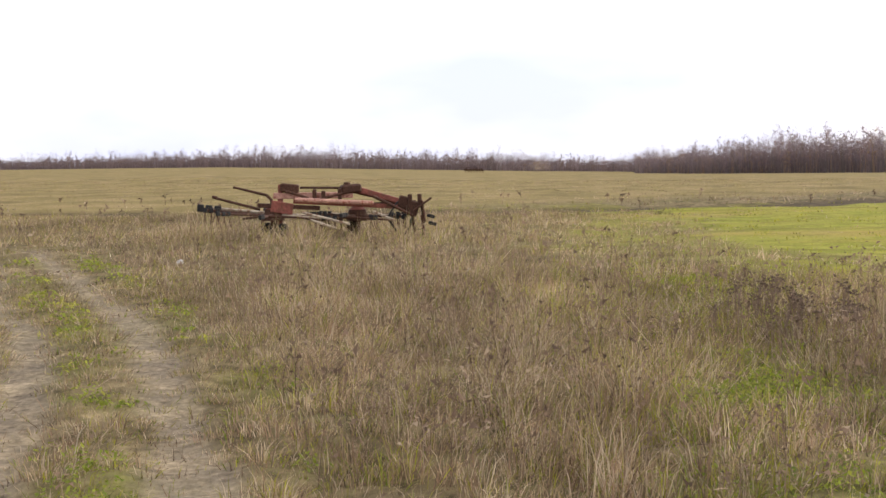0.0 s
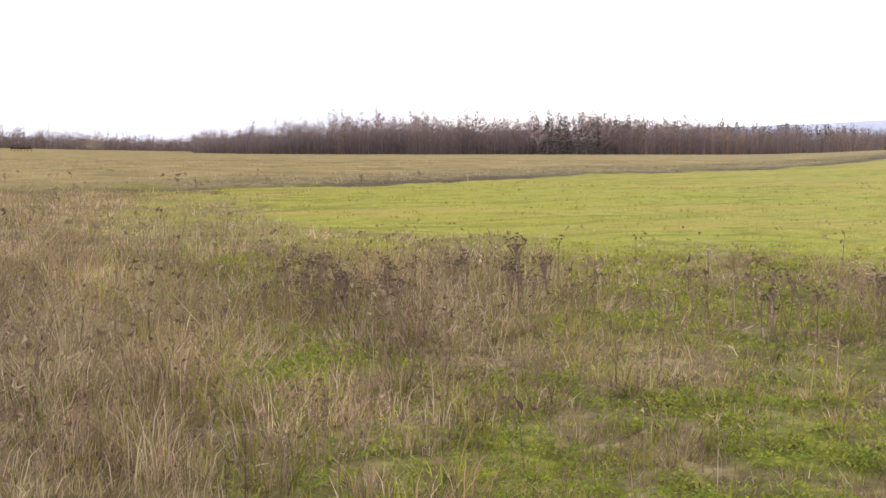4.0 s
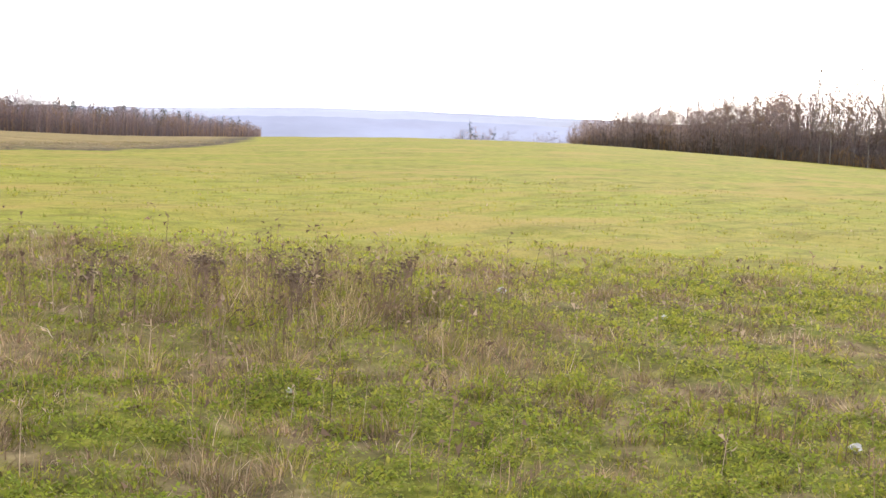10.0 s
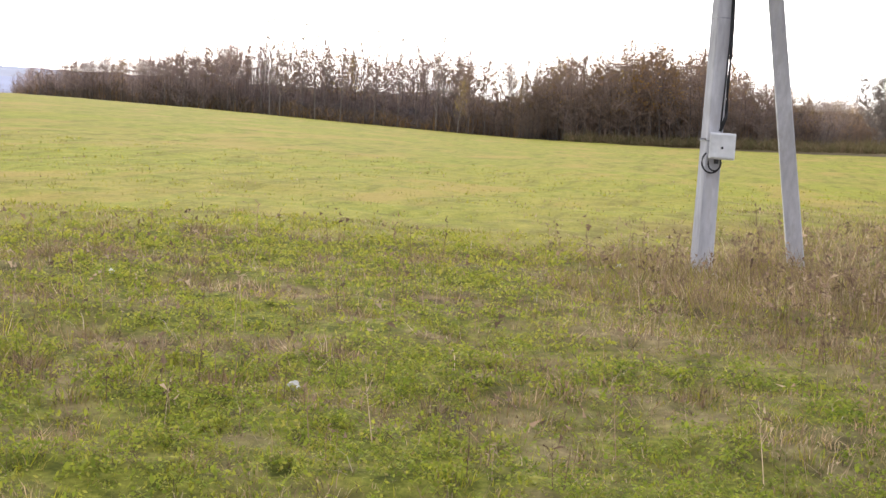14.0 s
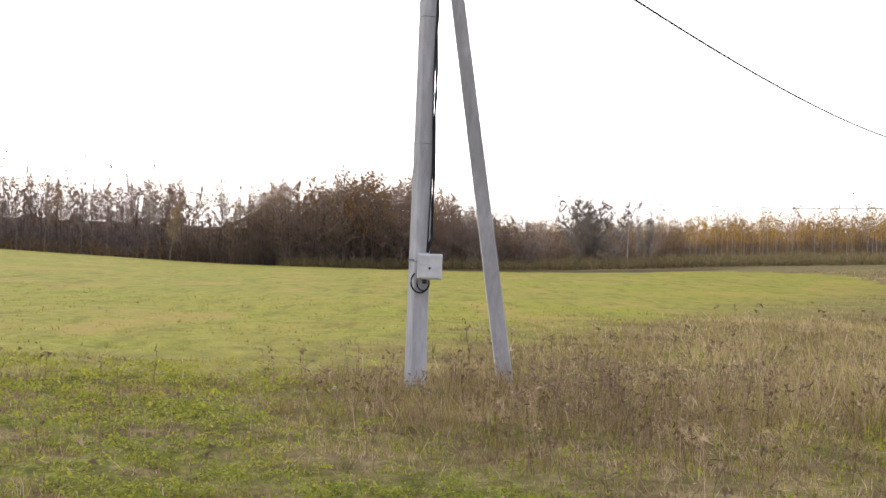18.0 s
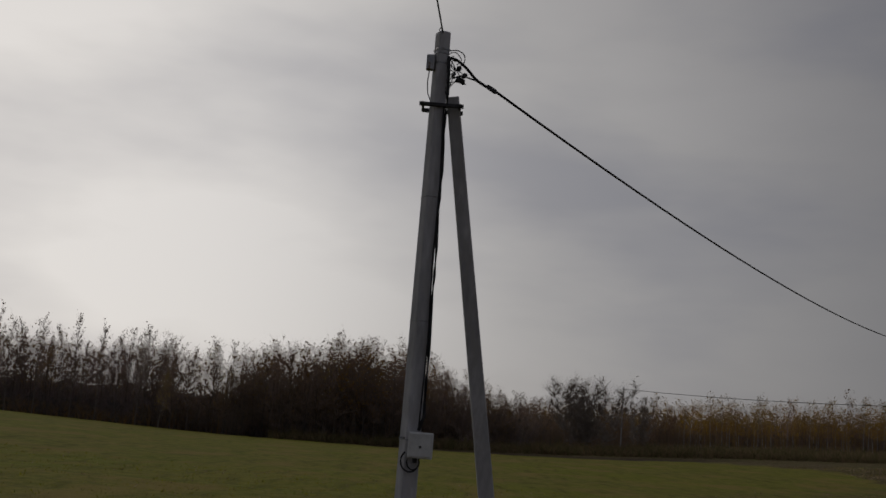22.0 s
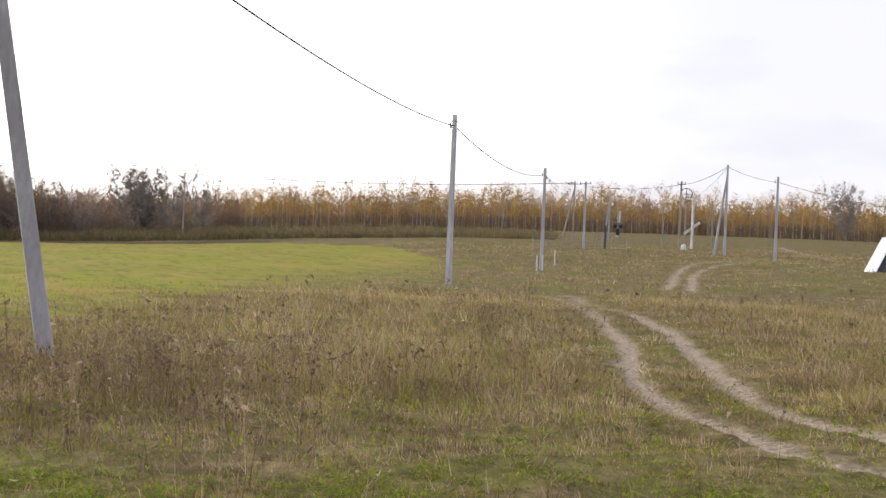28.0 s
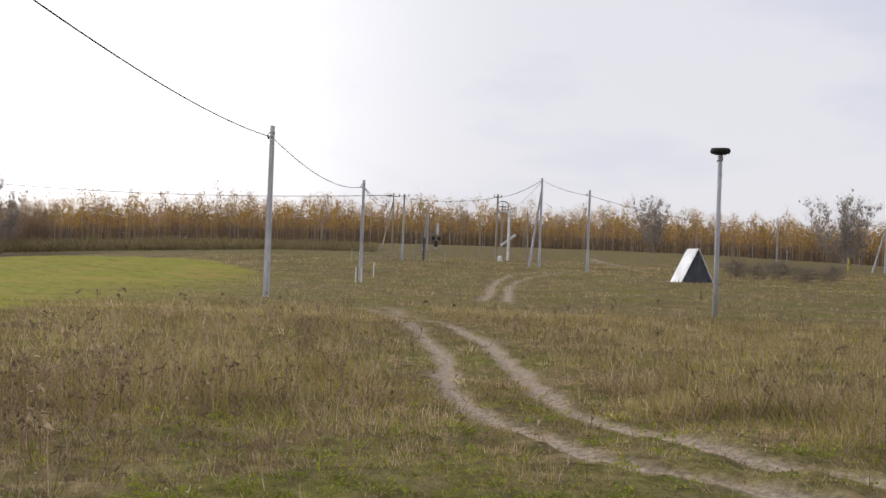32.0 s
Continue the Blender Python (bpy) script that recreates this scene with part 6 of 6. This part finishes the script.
        wts = np.c_[0.9 + 0 * x, 1.1 + 0 * x, (0.8 + yellow) * gold, (0.25 + yellow) * gold, 0.6 - 0.4 * yellow, 0.6 * sick] * (0.15 + rng.gamma(0.8, 1.0, (k, 6)))
        tone = pick(rng, n, [(0.19, 0.25, 0.032), (0.28, 0.325, 0.038), (0.41, 0.41, 0.055), (0.50, 0.44, 0.09), (0.09, 0.13, 0.022), (0.30, 0.215, 0.11)], wts[i], 0.5)
        tagged(raw("leafy_weeds", v, np.arange(n * 4).reshape(-1, 4), M_GRASS, tint=np.repeat(tone, 4, 0)), "low leafy green weeds among the dry grass", "weeds", kind="stuff")
    # tall dead stalks with seed heads
    x, y, r = sample(rng, 20000, 5.5, 60)
    field, rut, strip, far = zones(x, y)
    b = np.degrees(np.arctan2(x, y))
    want = 0.16 + 0.3 * (1 - bumpy(b, 20, 28)) + np.exp(-(((b - 46) / 9) ** 2 + ((r - 11.5) / 2.4) ** 2)) + 0.9 * np.exp(-(((b - 18) / 7) ** 2 + ((r - 14) / 4) ** 2)) + 0.55 * np.exp(-(((b - 34) / 6) ** 2 + ((r - 12) / 2) ** 2)) + 0.6 * bumpy(b, 80, 88) * bumpy(r, 11, 14) + 0.5 * bumpy(b, 84, 92) * bumpy(r, 12, 16)
    want = want * np.interp(r, [5, 18, 26, 60], [1, 1, 0.45, 0.1]) * (1 - 0.6 * bumpy(b, 96, 106)) * (1 - 0.85 * bumpy(b, 78, 86) * (1 - bumpy(r, 9, 12))) * np.clip(0.7 + 0.9 * waves(x, y, 2.6, 51), 0.05, 1.5)
    want = want + 0.8 * np.exp(-(((b - 99) / 7) ** 2 + ((r - 12) / 3.5) ** 2))
    keep = (rng.uniform(0, 1, len(x)) < want) & (rut < 0.1) & (field < 0.35) & (np.minimum(way_off(x, y, RUT_A), way_off(x, y, RUT_B)) > 0.5)
    x, y, r = x[keep], y[keep], r[keep]
    n = len(x)
    z = lie(x, y)
    h = rng.uniform(0.22, 0.6, n) * np.interp(np.hypot(x, y), [5, 9, 20, 60], [0.75, 1.0, 0.9, 0.7])
    w = 0.003 + 0.0006 * r
    lean = rng.normal(0, 0.1, (n, 2)) * h[:, None]
    a = rng.uniform(0, 2 * np.pi, n)
    top = np.c_[x + lean[:, 0], y + lean[:, 1], z + h]
    foot = np.c_[x, y, z - 0.02]
    u = np.c_[np.cos(a) * w / 2, np.sin(a) * w / 2, 0 * w]
    tris = [np.stack([foot - u, foot + u, top], 1)]
    for k in range(5):
        q = rng.uniform(0.45, 0.98, (n, 1))
        s = foot + (top - foot) * q
        e = s + np.c_[rng.normal(0, 0.09, (n, 2)), rng.uniform(0.03, 0.13, n)] * (h[:, None] * 1.5)
        tris.append(np.stack([s - u * 0.7, s + u * 0.7, e], 1))
        d1, d2 = rng.normal(0, 1, (n, 3)) * (0.007 + 0.0008 * r)[:, None], rng.normal(0, 1, (n, 3)) * (0.007 + 0.0008 * r)[:, None]
        tris.append(np.stack([e - d1, e + d1, e + d2], 1))
    v = np.concatenate(tris, 1).reshape(-1, 3)
    tone = pick(rng, n, [(0.14, 0.095, 0.065), (0.21, 0.145, 0.10), (0.29, 0.20, 0.135), (0.42, 0.32, 0.22)], np.c_[1 + 0 * x, 1 + 0 * x, 0.8 + 0 * x, 0.4 + 0 * x])
    tagged(raw("dead_weed_stalks", v, np.arange(len(v)).reshape(-1, 3), M_GRASS, tint=np.repeat(tone, 33, 0)), "tall dead brown weed stalks with seed heads", "weeds", kind="stuff")
    # a few long bleached stems
    x, y, r = spread_out(rng, 0.5, 4.5, 24)
    field, rut, strip, far = zones(x, y)
    keep = (field < 0.6) & (rut < 0.2)
    x, y, r = x[keep], y[keep], r[keep]
    tufts("bleached_stems", rng, x, y, rng.uniform(0.1, 0.28, len(x)), 2, 0.05 + 0 * r, 0.002 + 0.0006 * r, 1.7, lambda i: pick(rng, len(i), [(0.46, 0.38, 0.28), (0.56, 0.48, 0.37)], np.ones((len(i), 2))), "scattered bleached grass stems", True)


build_grass()


# ---------------------------------------------------------------- single plants and scraps
def dead_tansy(at, tall, seed):
    rng = random.Random(seed)
    p = empty("dead_tansy", Matrix.Translation(at), "dead dark-headed tansy standing in dry grass", "plant", "dead tansy plants")
    stems, heads = bmesh.new(), bmesh.new()
    for _ in range(3):
        lean = Vector((rng.gauss(0, 0.1), rng.gauss(0, 0.1), 1)).normalized()
        h = tall * rng.uniform(0.75, 1.0)
        foot = Vector((rng.gauss(0, 0.05), rng.gauss(0, 0.05), -0.03))
        beam(foot, foot + lean * h * 0.8, 0.006, 0.004, 4, stems)
        for k in range(7):
            a = foot + lean * h * rng.uniform(0.5, 0.8)
            b = foot + lean * h * rng.uniform(0.86, 1.02) + Vector((rng.gauss(0, 0.055), rng.gauss(0, 0.055), 0))
            beam(a, b, 0.0035, 0.0025, 3, stems)
            for _ in range(2):
                c = b + Vector((rng.gauss(0, 0.014), rng.gauss(0, 0.014), rng.gauss(0, 0.005)))
                beam(c, c + Vector((0, 0, 0.012)), 0.009, 0.012, 6, heads)
        for k in range(4):
            a = foot + lean * h * rng.uniform(0.15, 0.6)
            b = a + Vector((rng.gauss(0, 0.07), rng.gauss(0, 0.07), rng.uniform(-0.03, 0.05)))
            beam(a, b, 0.005, 0.001, 3, stems)
    part("stem", stems, M_STALK, p)
    tagged(part("seed_head", heads, M_HEAD, p, "dark brown seed clusters"), kind="stuff")
    return p


M_STALK = surface("dead_stalk", (0.17, 0.115, 0.08), (0.30, 0.21, 0.15), 40, 0.9)
M_HEAD = surface("dark_seed_head", (0.10, 0.07, 0.045), (0.19, 0.13, 0.085), 60, 0.95)
M_SCRAP = surface("pale_scrap", (0.62, 0.60, 0.55), (0.80, 0.78, 0.74), 30, 0.8)
shoots = [dead_tansy(polar(14.2, 11.6), 0.7, 1), dead_tansy(polar(15.3, 11.2), 0.62, 2), dead_tansy(polar(45.0, 11.0), 0.5, 3)]
tansy_rng = random.Random(3)
for b, r, n in ((14.6, 12.2, 8), (17.5, 11.6, 4), (22.5, 12.3, 3), (25.5, 12.0, 4), (41.0, 11.6, 5), (45.5, 11.0, 5), (49.0, 11.6, 3), (35.5, 10.6, 3), (97.0, 14.0, 3)):
    for _ in range(n):
        q = polar(b + tansy_rng.gauss(0, 1.1), r + tansy_rng.gauss(0, 0.5))
        k = tansy_rng.uniform(0.65, 1.05)
        copy_thing(tansy_rng.choice(shoots), Matrix.Translation(q) @ pose(0, 0, 0, 0, 0, tansy_rng.uniform(0, 360)) @ Matrix.Scale(k, 4))


def scrap(at, size, seed):
    rng = random.Random(seed)
    bm = bmesh.new()
    bmesh.ops.create_icosphere(bm, subdivisions=2, radius=size)
    for v in bm.verts:
        v.co = Vector((v.co.x * rng.uniform(0.6, 1.2), v.co.y * rng.uniform(0.5, 1.1), v.co.z * rng.uniform(0.4, 0.9)))
    ob = part("crumpled_scrap", bm, M_SCRAP)
    ob.matrix_world = Matrix.Translation(at + Vector((0, 0, size * 0.5))) @ pose(0, 0, 0, 0, 20, rng.uniform(0, 360))
    return tagged(ob, "crumpled pale scrap lying in the grass", "litter", "scraps in the grass")


for k, (b, r, size) in enumerate(((-0.6, 17.5, 0.085), (-12.1, 20.6, 0.07), (70.1, 7.6, 0.05), (61.6, 12.5, 0.04), (92.9, 17.4, 0.06), (89.1, 15.9, 0.06), (1.2, 18.2, 0.05), (84.8, 15.8, 0.05), (100.3, 14.2, 0.04), (54.1, 13.4, 0.06), (44.6, 7.9, 0.03))):
    scrap(polar(b, r), size, 100 + k)
